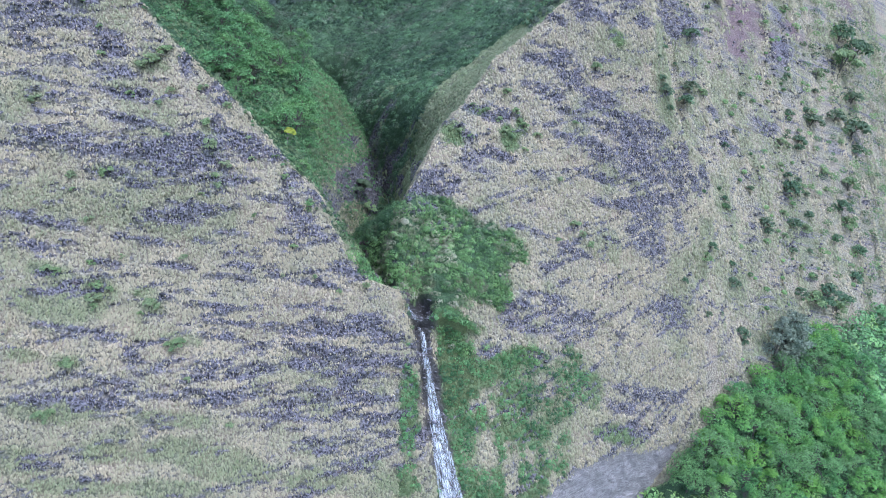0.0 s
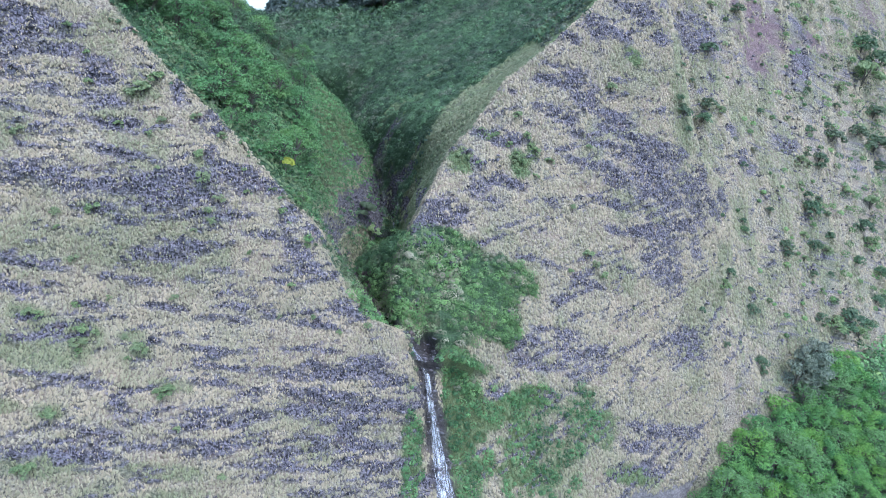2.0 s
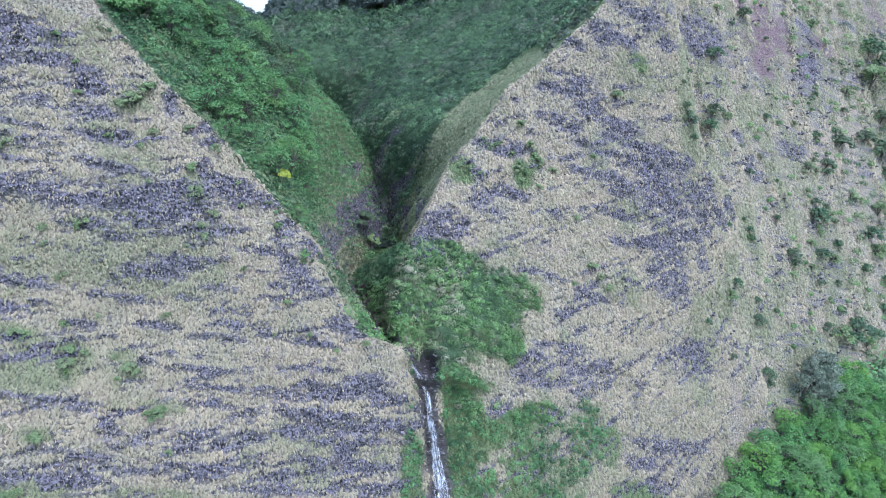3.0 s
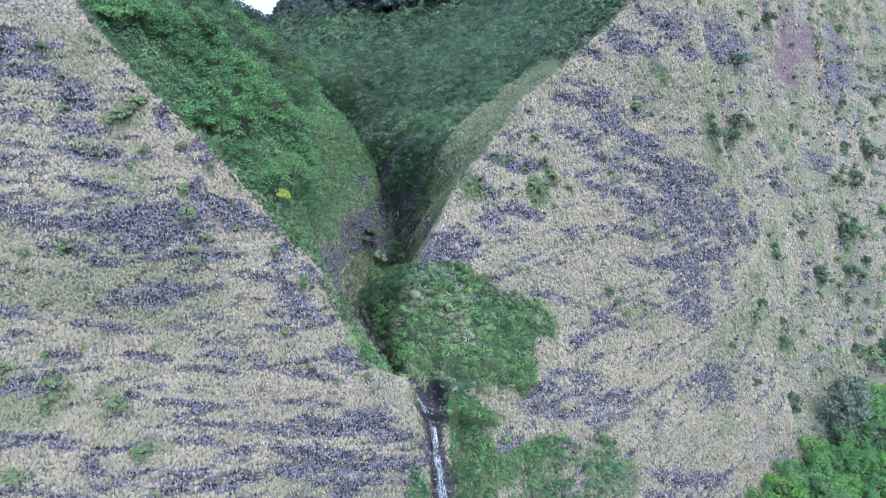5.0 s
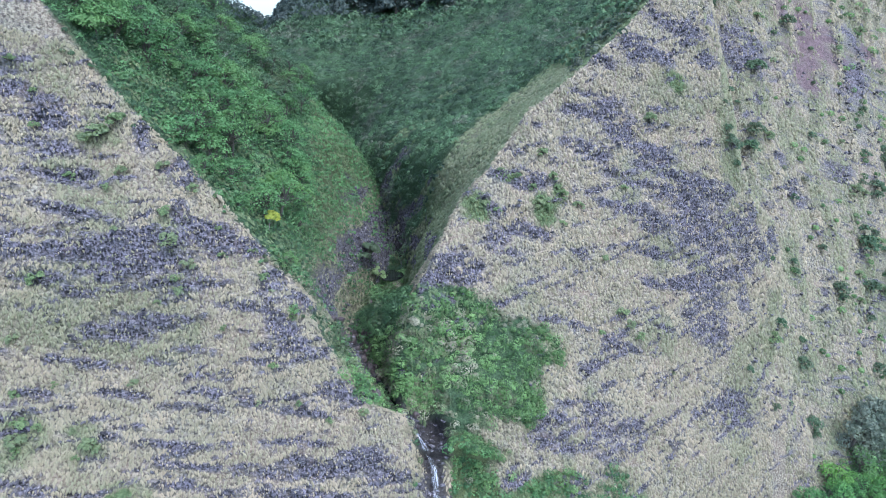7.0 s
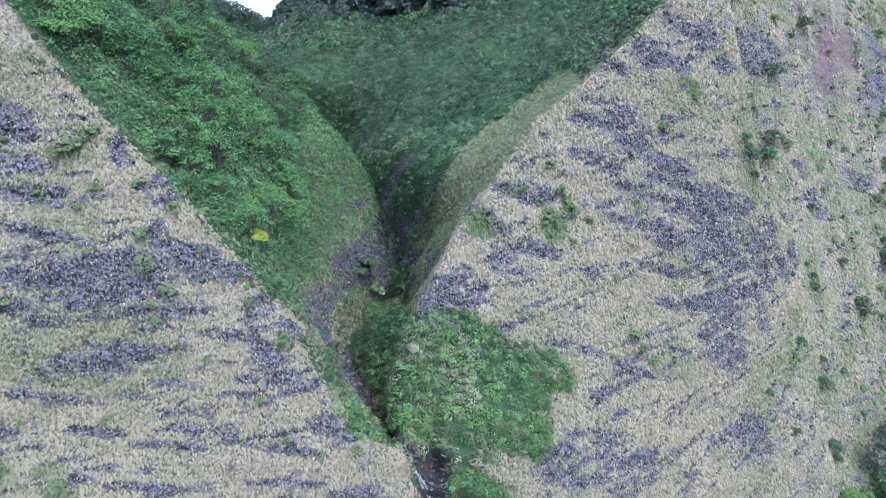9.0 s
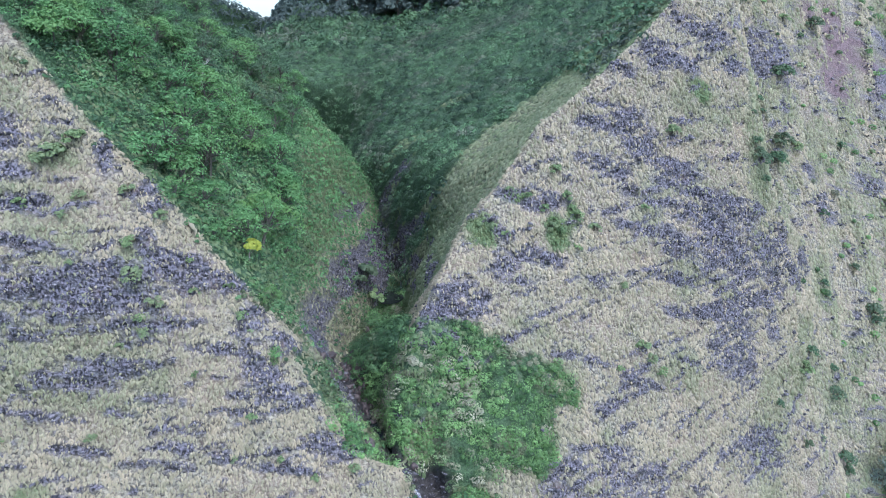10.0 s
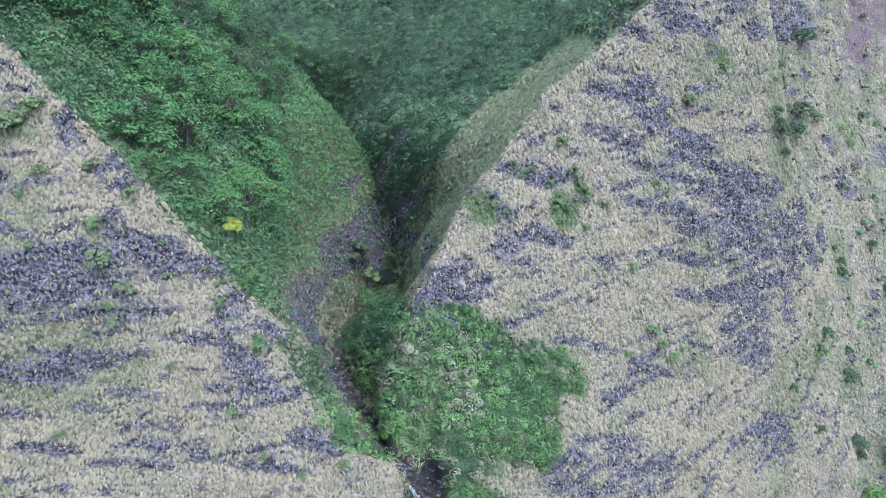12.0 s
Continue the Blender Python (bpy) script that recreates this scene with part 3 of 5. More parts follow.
def cover(x, v):
    """Height, part and the masks of the land at x, v."""
    h, k = land(x, v, True)
    z = (v + h) * HALF
    face = (k <= 1).astype(float)
    bands = fbm(x / 7, (z - 0.16 * x * (k == 1)) / 1.5, 4, 71)
    streaks = fbm(x / 3.0, (z - 0.16 * x * (k == 1)) / 0.42, 3, 73)
    rock = blots(x, v, ROCK_UPPER + ROCK_MIDDLE + ROCK_LOWER + ROCK_CREST + ROCK_HEADLAND)
    rock = np.maximum(rock * step01(0.27, 0.41, streaks * 0.6 + bands * 0.4), face * step01(0.60, 0.64, 0.4 * bands + 0.6 * streaks))
    rock = np.maximum(rock, face * blots(x, v, ROCK_BROAD) * step01(0.45, 0.55, streaks * 0.65 + bands * 0.35))
    rock = np.maximum(rock, blots(x, v, ROCK_SOLID) * step01(0.30, 0.42, 0.7 * streaks + 0.3 * bands) * face)
    dx = x - left_rim(v)
    wall = (k == 0) & (dx > 1.0)
    green = np.maximum(blots(x, v, GREEN + GREEN_LOW) * np.where((k == 0) & (x < -7) | (x > 40), 0.5, 1.0), 0.32 * face * step01(0.58, 0.75, fbm(x / 9, v / 7, 3, 77)))
    green = np.where(k >= 3, 1.0, np.where(wall, 1 - 0.55 * step01(0.58, 0.40, fbm(x / 5, z / 7, 3, 82)) * step01(-27, -22, x) - 0.12 * step01(0.5, 0.4, fbm(x / 5, z / 7, 3, 82)), green))
    shelf_edge = np.interp(v, [108, 111, 115, 120, 124, 128.4, 130, 132, 135], [8, 9.5, 11.5, 14, 14, 11.5, 7.5, 3.0, 0])
    lush = step01(-2.2, 2.2, shelf_edge - x + 15 * (fbm(x / 3.4, v / 3.4, 4, 78) - 0.5)) * step01(108, 113, v + 8 * (fbm(x / 3, v / 3, 3, 80) - 0.5))
    lush *= 1 - 0.4 * blots(x, v, SHELF_DRY)
    lush *= 1 - 0.9 * blots(x, v, [(7.0, 112.3, 4.5, 2.4)])
    green = np.where(((k == 2) & (v > 107)) | ((k == 1) & (x < 17) & (v < 133) & (v > 112)), np.maximum(lush, 0.15), green)
    flank = (k == 1) & (x > right_corner(v))
    green = np.where(flank, np.maximum(green, step01(0.48, 0.68, fbm(x / 4, v / 9, 3, 79)) * 0.4), green)
    low = step01(-24.5, -21, x + 2.5 * (fbm(x / 4, v / 4, 2, 86) - 0.5)) * step01(170, 160, v) * ((k == 0) & (dx > 3))
    beside = (k <= 2) & (k >= 1) & (v < 109) & (x > -1) & (x < 29)
    moss = step01(0.34, 0.46, fbm(x / 3, v / 4.5, 3, 92) + 0.16 * step01(4, 1.5, x)) * step01(27, 17, x + 9 * (fbm(x / 4, v / 4, 2, 94) - 0.5))
    moss *= 1 - 0.9 * np.maximum(blots(x, v, [(7.8, 90, 1.9, 4.2), (10, 110, 4, 2)]), rock)
    green = np.where(beside, np.maximum(moss, np.maximum(0.55 * green, 0.1)), green)
    rock = np.where(wall, low * step01(0.54, 0.61, fbm(x / 2.4, z / 3.6, 3, 81)), rock)
    behind = (k == 4) | ((k == 1) & (x < right_rim(v) - 0.5) & (v > 140))
    rock = np.where((k >= 4) | behind, 0, rock)
    gorge = blots(x, v, GORGE_ROCK) * ((k == 0) | behind)
    rock = np.maximum(rock, gorge * step01(0.0, 0.1, fbm(x / 2.5, z / 3.0, 3, 87) - np.where(k == 0, 0.44, 0.34)))
    bare = step01(-0.5, 1.0, slab_top(x) - v + 2.5 * (fbm(x / 6, v / 6, 3, 5) - 0.5)) * (k == 1)
    rock = np.maximum(rock, bare)
    fringe = (k == 6) & (x < forest_rim(v) + 1.5)
    red = blots(x, v, RED_EARTH) * (k == 1) * step01(0.35, 0.5, fbm(x / 3, v / 5, 3, 85))
    yy = (v / HALF - 46.5) / 1.13
    wet = np.where(v > 108.5, step01(2.4, 1.3, np.abs(x - stream_x(yy)) + 1.2 * step01(134, 140, v) + 1.0 * step01(111, 114, v) + 0.8 * (fbm(x / 2, v / 2, 2, 90) - 0.5)) * (v < 165), 0)
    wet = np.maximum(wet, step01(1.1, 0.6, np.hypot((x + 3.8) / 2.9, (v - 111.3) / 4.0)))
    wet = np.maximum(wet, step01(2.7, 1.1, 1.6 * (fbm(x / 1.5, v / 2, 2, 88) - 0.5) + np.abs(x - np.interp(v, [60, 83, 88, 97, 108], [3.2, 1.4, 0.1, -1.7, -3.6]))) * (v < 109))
    # Inside the slot the dark wet colour stands for shade as well as damp.
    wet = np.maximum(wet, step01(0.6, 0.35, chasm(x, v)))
    back = right_rim(v) - x + 4.0 * (fbm(x / 3, v / 3, 3, 84) - 0.5)
    band = step01(-1, 1, back - np.interp(v, [158, 170, 177, 186], [-1, -1, 4, 11])) * step01(2, -2, back - np.interp(v, [140, 150, 160, 172, 186], [9, 12, 15, 17, 14])) * step01(138, 142, v) * step01(190, 176, v)
    band = np.maximum(band, 0.5 * blots(x, v, [(-13, 178, 5, 2.0), (-4, 190, 5, 1.5), (-26, 205, 3, 1.5)])) * behind
    green = np.where(behind, 1 - (0.20 + 0.28 * fbm(x / 3, v / 5, 3, 50)) * np.maximum(band, gorge), green)
    litter = np.where(k >= 4, 1.0, 0.0) * (1 - band) * (1 - 0.8 * gorge)
    litter = np.where((k == 0) & (x < np.interp(v, [114, 125, 131, 140, 149, 161, 176, 192], [-10.5, -18.5, -22.5, -24, -25.5, -28.5, -31, -35])) & (dx > 0.6), 1.0, litter)
    litter = np.maximum(litter, 0.9 * step01(0.45, 0.8, lush) * (((k == 2) & (v > 107)) | ((k == 1) & (x < 17) & (v < 133) & (v > 112))))
    litter = np.where(fringe, 0.0, litter)
    green = np.where(fringe, 0.25, green)
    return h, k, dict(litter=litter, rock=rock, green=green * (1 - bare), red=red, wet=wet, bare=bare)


def relief(x, v, masks):
    """Ledges, knobs and hollows of the rock, soft lumps elsewhere."""
    rough = np.maximum(masks["rock"], masks["wet"] * 0.6)
    knobs = np.abs(fbm(x / 1.8, v / 1.0, 4, 91) - 0.5) * 2.4 + 0.9 * (fbm(x / 4.5, v / 2.2, 3, 93) - 0.5)
    return rough * knobs * 1.5 - 0.35 * rough + 0.6 * (fbm(x / 3.2, v / 1.7, 3, 95) - 0.5) + 0.3 * (vnoise(x / 0.62, v / 0.75, 97) - 0.5) + masks["litter"] * (1.5 * np.abs(2 * vnoise(x / 2.2, v / 1.7, 98) - 1) + 0.7 * np.abs(2 * vnoise(x / 0.9, v / 0.8, 99) - 1) - 0.8)


gx = grow(-70, 62, 0.45, -260, 360)
gv = np.concatenate([grow(75, 188, 0.44, 5, 188), np.arange(188.8, 330, 0.9), np.arange(331, 410, 2.0)])
X, V = np.meshgrid(gx, gv)
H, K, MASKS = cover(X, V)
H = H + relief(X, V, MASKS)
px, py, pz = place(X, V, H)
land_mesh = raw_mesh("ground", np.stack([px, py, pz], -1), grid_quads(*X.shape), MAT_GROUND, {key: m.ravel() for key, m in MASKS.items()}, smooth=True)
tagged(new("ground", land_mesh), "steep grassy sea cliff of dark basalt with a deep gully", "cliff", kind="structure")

plain = bmesh.new()
bmesh.ops.create_grid(plain, x_segments=24, y_segments=24, size=2400)
plain_mesh = bpy.data.meshes.new("ground_plain")
plain.to_mesh(plain_mesh)
plain.free()
plain_mesh.materials.append(MAT_PLAIN)
tagged(new("ground_plain", plain_mesh), "flat green lowland below the cliffs", "ground", kind="structure").location.z = -62


def foot(x, v, seat=0.0):
    """The points of the finished land at x, v and its normals."""
    x, v = np.asarray(x, float), np.asarray(v, float)

    def height(a, b):
        h, k, masks = cover(a, b)
        return h + relief(a, b, masks)
    e = 0.8
    h = height(x, v)
    gxx, gvv = (land(x + e, v) - land(x - e, v)) / (2 * e), (land(x, v + e) - land(x, v - e)) / (2 * e)
    n = np.stack([-gxx, (-gvv - 1) * HALF, (-gvv + 1) * HALF], -1)
    n /= np.linalg.norm(n, axis=-1, keepdims=True)
    return np.stack(place(x, v, h + seat), -1), n


def scatter(x0, x1, v0, v1, step, seed):
    """A jittered grid of places."""
    r = np.random.default_rng(seed)
    a, b = np.meshgrid(np.arange(x0, x1, step), np.arange(v0, v1, step))
    a[1::2] += step / 2
    return a.ravel() + r.uniform(-0.45, 0.45, a.size) * step, b.ravel() + r.uniform(-0.45, 0.45, b.size) * step, r


def strew(x0, x1, v0, v1, step, area, seed):
    """Places spread evenly over the true surface, one for each area on average, however steep it stands."""
    x, v, r = scatter(x0, x1, v0, v1, step, seed)
    e = 0.4
    gxx, gvv = (land(x + e, v) - land(x - e, v)) / (2 * e), (land(x, v + e) - land(x, v - e)) / (2 * e)
    want = np.sqrt(1 + gxx ** 2 + gvv ** 2) * step * step / area
    sel = r.uniform(0, 1, len(x)) < want
    return x[sel], v[sel], r


# ---- bare rock: broken blocks that stand out of the face ----
def rubble(name, label, x, v, size, seed):
    r = np.random.default_rng(seed)
    p, n = foot(x, v)
    corner = np.array([(1, 0, 0), (-1, 0, 0), (0, 1, 0), (0, -1, 0), (0, 0, 1), (0, 0, -1)], float)
    shape = corner[None] * r.uniform(0.6, 1.4, (len(p), 6, 1)) + r.normal(0, 0.22, (len(p), 6, 3))
    q = r.normal(size=(len(p), 4))
    q /= np.linalg.norm(q, axis=1, keepdims=True)
    w, a, b, c = q.T
    turn = np.stack([np.stack([1 - 2 * (b * b + c * c), 2 * (a * b - c * w), 2 * (a * c + b * w)], -1),
                     np.stack([2 * (a * b + c * w), 1 - 2 * (a * a + c * c), 2 * (b * c - a * w)], -1),
                     np.stack([2 * (a * c - b * w), 2 * (b * c + a * w), 1 - 2 * (a * a + b * b)], -1)], 1)
    co = np.einsum("nij,nkj->nki", turn, shape) * size[:, None, None] * np.array([1.35, 1.0, 0.8]) + p[:, None] - 0.15 * n[:, None] * size[:, None, None]
    tris = np.array([[0, 2, 4], [2, 1, 4], [1, 3, 4], [3, 0, 4], [2, 0, 5], [1, 2, 5], [3, 1, 5], [0, 3, 5]])
    tris = ((np.arange(len(p)) * 6)[:, None, None] + tris).reshape(-1, 3)
    tagged(new(name, raw_mesh(name, co, tris, MAT_ROCK)), label, "rocks", kind="stuff")


for box, seed, label, big in (((-66, -1, 74, 152), 201, "broken dark basalt standing out of the dry grass", 1.0), ((-8, 62, 74, 192), 202, "broken dark basalt ledges on the headland", 1.15),
                              ((-34, -10, 122, 182), 203, "dark rock ribs on the gully wall", 1.3), ((54, 140, 84, 230), 204, "grey rock showing through the flank", 1.6)):
    x, v, r = strew(*box, 0.26, 0.15 * big * big, seed)
    h, k, masks = cover(x, v)
    sel = (np.maximum(masks["rock"], masks["wet"] * 0.7 * (v < 135)) * (1 - masks["bare"]) > r.uniform(0.35, 0.9, len(x))) & (k < 5)
    sel &= (x > right_corner(v)) if seed == 204 else (x < right_corner(v) + 1)
    if seed == 203:
        sel &= x > left_rim(v) + 1
    elif seed == 201:
        sel &= x < left_rim(v) + 1
    rubble("cliff_rocks", label, x[sel], v[sel], big * 0.115 * (0.5 + r.uniform(0, 1, sel.sum()) ** 3 * 2.4), seed)


# ---- grass ----
def tufts(name, root, normal, size, fresh, strands, seed):
    """Woolly tufts that hang down the slope: a matted drop with a few loose strands over it."""
    r = np.random.default_rng(seed)
    n = len(root)
    up = np.array([0, 0, 1.0])
    side = np.cross(up, normal)
    side /= np.linalg.norm(side, axis=1, keepdims=True) + 1e-9
    climb = np.cross(normal, side)[:, None]
    out, side = normal[:, None], side[:, None]
    s = size[:, None, None]
    sway = r.normal(0, 0.3, (n, 1, 1))
    drop = np.array([(0, 0.45, -0.05), (-0.30, 0.08, -0.02), (-0.14, 0.05, 0.34), (0.14, 0.05, 0.34), (0.30, 0.08, -0.02), (-0.25, -0.45, 0.04), (0, -0.42, 0.38), (0.25, -0.45, 0.04), (0, -0.92, 0.14)])
    shape = drop[None] * np.concatenate([r.uniform(0.7, 1.3, (n, 1, 1)), r.uniform(0.8, 1.25, (n, 1, 1)), r.uniform(0.75, 1.25, (n, 1, 1))], 2) + r.normal(0, 0.07, (n, 9, 3))
    co = root[:, None] + s * (side * (shape[..., :1] - sway * shape[..., 1:2]) + climb * shape[..., 1:2] + out * shape[..., 2:])
    # Tone paints shade too: root and rims darker, bulging middle and tip paler.
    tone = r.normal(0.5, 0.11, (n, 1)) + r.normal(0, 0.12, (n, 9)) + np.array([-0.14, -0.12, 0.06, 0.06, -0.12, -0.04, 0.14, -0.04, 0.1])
    tris = np.array([[0, 1, 2], [0, 2, 3], [0, 3, 4], [1, 5, 2], [2, 5, 6], [2, 6, 3], [3, 6, 7], [3, 7, 4], [5, 8, 6], [6, 8, 7]])
    tris = ((np.arange(n) * 9)[:, None, None] + tris).reshape(-1, 3)
    lean = sway + r.normal(0, 0.35, (n, strands, 1))
    base = root[:, None] + s * (side * r.uniform(-0.3, 0.3, (n, strands, 1)) + climb * r.uniform(0.0, 0.35, (n, strands, 1)) + out * 0.24)
    length = s * r.uniform(0.7, 1.25, (n, strands, 1))
    wide = s * r.uniform(0.03, 0.065, (n, strands, 1))
    rise, hang = r.uniform(0.3, 0.7, (n, strands, 1)), r.uniform(0.55, 1.0, (n, strands, 1))
    pts = []
    for u, w in ((0.0, 0.8), (0.5, 1.0)):
        mid = base + length * (out * (rise * u - 0.5 * rise * u * u) - side * lean * u + climb * (0.1 * u - hang * u * u))
        pts += [mid - side * wide * w, mid + side * wide * w]
    pts.append(base + length * (out * rise * 0.35 - side * lean * 1.1 + climb * (0.05 - hang)))
    hair = np.stack(pts, 2).reshape(-1, 3)
    more = (np.arange(n * strands) * 5)[:, None, None] + np.array([[0, 1, 3], [0, 3, 2], [2, 3, 4]]) + n * 9
    hair_tone = np.repeat(r.normal(0.55, 0.2, (n * strands)), 5)
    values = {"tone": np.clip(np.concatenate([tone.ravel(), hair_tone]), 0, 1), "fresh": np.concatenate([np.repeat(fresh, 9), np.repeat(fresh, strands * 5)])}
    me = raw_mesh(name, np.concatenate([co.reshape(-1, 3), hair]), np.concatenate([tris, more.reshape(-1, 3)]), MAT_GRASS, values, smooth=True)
    return tagged(new(name, me), kind="stuff")


def grass_field(name, label, x0, x1, v0, v1, step, size, blades, seed, keep):
    x, v, r = strew(x0, x1, v0, v1, step * 0.6, step * step * 1.08, seed)
    h, k, masks = cover(x, v)
    chance = keep(x, v, k, masks)
    sel = r.uniform(0, 1, len(x)) < chance
    x, v = x[sel], v[sel]
    fresh = np.clip(masks["green"][sel] * 1.1 + r.normal(0.03, 0.08, len(x)), 0, 1)
    p, n = foot(x, v)
    thin = np.where(masks["rock"][sel] > 0.4, 0.6, 1.0)
    tagged(tufts(name, p, n, size * thin * r.uniform(0.75, 1.25, len(x)), fresh, blades, seed), label, "grass")


def r_wall(x, v):
    """Where single tufts stand on the gully wall."""
    return lattice(np.floor(x * 7).astype(np.int64), np.floor(v * 7).astype(np.int64), 9)


def face_keep(x, v, k, masks):
    climb = np.where(k == 0, 0.972 * v - 0.223 * x, 0.97 * v - 0.31 * x)
    rows = np.sin(2 * np.pi * (climb / 0.92 + 1.6 * fbm(x / 6, v / 4, 3, 46)))
    rows = 1 - 0.5 * step01(0.1, 0.8, rows) * step01(0.38, 0.56, fbm(x / 10, v / 8, 2, 48))
    base = (1 - masks["bare"]) * rows * (0.6 + 0.6 * step01(0.25, 0.5, vnoise(x / 1.4, v / 1.0, 45))) * np.where(masks["rock"] > 0.5, 0.42, 1.0) * (1 - 0.93 * masks["wet"]) * (1 - 0.93 * masks["red"])
    return base


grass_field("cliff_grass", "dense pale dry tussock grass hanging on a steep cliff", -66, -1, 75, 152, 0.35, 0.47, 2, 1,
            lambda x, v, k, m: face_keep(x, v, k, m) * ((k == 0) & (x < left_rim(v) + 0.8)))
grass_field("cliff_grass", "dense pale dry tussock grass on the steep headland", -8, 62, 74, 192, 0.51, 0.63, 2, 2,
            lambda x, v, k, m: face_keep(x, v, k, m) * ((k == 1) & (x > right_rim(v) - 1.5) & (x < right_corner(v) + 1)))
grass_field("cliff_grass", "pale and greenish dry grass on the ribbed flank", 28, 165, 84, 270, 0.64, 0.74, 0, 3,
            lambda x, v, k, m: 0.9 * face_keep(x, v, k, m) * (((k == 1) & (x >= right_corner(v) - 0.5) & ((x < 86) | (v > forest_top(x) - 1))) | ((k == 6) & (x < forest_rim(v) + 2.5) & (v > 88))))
grass_field("valley_grass", "pale green grass below the headland crest", -24, 24, 138, 206, 0.6, 0.75, 2, 5,
            lambda x, v, k, m: np.where(k == 4, 1 - m["litter"], (k == 1) & (x < right_rim(v) - 0.2) & (v > 142)) * (1 - 0.8 * m["rock"]) * 0.9)
grass_field("gully_grass", "green and yellowish grass on the gully walls", -46, 22, 78, 182, 0.54, 0.58, 1, 4,
            lambda x, v, k, m: 0.9 * (1 - 0.8 * m["rock"]) * (1 - m["wet"]) * np.where((k == 2) & (m["green"] > 0.55), 0.2, 1.0) * (((k == 0) & (x > left_rim(v) + 0.5) & (r_wall(x, v) < np.interp(v, [138, 152, 165], [0.9, 0.55, 0.35]))) | ((k == 2) & (v < 128) & ((v < 114) | (m["green"] < 0.55) | (fbm(x / 3, v / 3, 2, 47) > 0.56))) | ((k == 1) & (x < right_rim(v) - 1))))


# ---- leaves, trunks, plants ----
def leaves(centre, radius, count, size, seed, rise=0.35, axis=None, loose=0.45, hollow=0.65):
    """Leaf sprays round the given clumps: diamonds that face outwards and up, or along the given axes."""
    r = np.random.default_rng(seed)
    c, rad = np.repeat(np.asarray(centre, float), count, 0), np.repeat(np.asarray(radius, float), count)
    n = len(c)
    d = r.normal(size=(n, 3))
    d /= np.linalg.norm(d, axis=1, keepdims=True)
    way = np.array([[0, 0, 1.0]]) if axis is None else np.repeat(axis, count, 0)
    along = (d * way).sum(1, keepdims=True)
    d = d + way * (np.abs(along) * 0.9 - along * 0.65)
    d /= np.linalg.norm(d, axis=1, keepdims=True)
    at = c + d * (rad * (hollow + (1.05 - hollow) * r.uniform(0, 1, n) ** 0.6))[:, None] * np.array([1, 1, 0.8])
    face = d + loose * r.normal(size=(n, 3)) + way * rise
    face /= np.linalg.norm(face, axis=1, keepdims=True)
    a = np.cross(face, r.normal(size=(n, 3)))
    a /= np.linalg.norm(a, axis=1, keepdims=True)
    b = np.cross(face, a)
    s = (size * r.uniform(0.6, 1.35, n))[:, None]
    sag = face * s * 0.22
    co = np.stack([at - a * s - sag, at + b * s * 0.62, at + a * s - sag, at - b * s * 0.62], 1).reshape(-1, 3)
    return co, np.arange(n * 4).reshape(-1, 4)


def tube(points, radii, sides=6):
    """A tapered round limb along the points."""
    p = np.asarray(points, float)
    ring = []
    for i, q in enumerate(p):
        t = p[min(i + 1, len(p) - 1)] - p[max(i - 1, 0)]
        t /= np.linalg.norm(t) + 1e-9
        a = np.cross(t, (0.3, 1, 0.1))
        a /= np.linalg.norm(a)
        b = np.cross(t, a)
        ang = np.linspace(0, 2 * np.pi, sides, endpoint=False)[:, None]
        ring.append(q + radii[i] * (np.cos(ang) * a + np.sin(ang) * b))
    i = np.arange(len(p) * sides).reshape(len(p), sides)
    j = np.roll(i, -1, 1)
    return np.concatenate(ring), np.stack([i[:-1], j[:-1], j[1:], i[1:]], -1).reshape(-1, 4)


def joined(pieces):
    co, polys, n = [], [], 0
    for c, q in pieces:
        co.append(c)
        polys.append(q + n)
        n += len(c)
    return np.concatenate(co), np.concatenate(polys)


def plant(name, label, category, group, seed, height, spread, clumps, count, leaf, leaf_mat, bark=None, low=0.35, stems=1, rise=0.5):
    """An Empty with a trunk of limbs and a crown of leaf clumps."""
    r = np.random.default_rng(seed)
    ob = tagged(new(name), label, category, group)
    limbs, tips, radii = [], [], []
    for s in range(stems):
        bend = r.normal(0, 0.12 * height, 2)
        top = np.array([bend[0], bend[1], height * 0.72])
        line = [np.array([0, 0, -0.5]), top * np.array([0.2, 0.2, 0.4]), top * np.array([0.6, 0.6, 0.75]), top]
        limbs.append(tube(line, [0.036 * height, 0.028 * height, 0.018 * height, 0.008 * height]))
        for c in range(clumps // stems):
            phi, rho = r.uniform(0, 2 * np.pi), spread * math.sqrt(r.uniform(0.0, 1))
            z = height * (low + (0.9 - low) * math.sqrt(1.02 - (rho / spread) ** 2) * r.uniform(0.8, 1.05))
            tip = np.array([rho * math.cos(phi), rho * math.sin(phi), z])
            fork = top * r.uniform(0.35, 0.8)
            limbs.append(tube([fork, (fork + tip) / 2 + (0, 0, 0.06 * height), tip], [0.013 * height, 0.009 * height, 0.005 * height], 3))
            tips.append(tip)
            radii.append(spread * r.uniform(0.26, 0.42))
    co, quads = joined(limbs)
    part("trunk", raw_mesh("trunk", co, quads, bark or MAT_BARK, smooth=True), ob)
    co, quads = leaves(tips, radii, count, leaf, seed + 7, rise, None, 0.22, 0.85)
    part("crown", raw_mesh("crown", co, quads, leaf_mat), ob)
    return ob


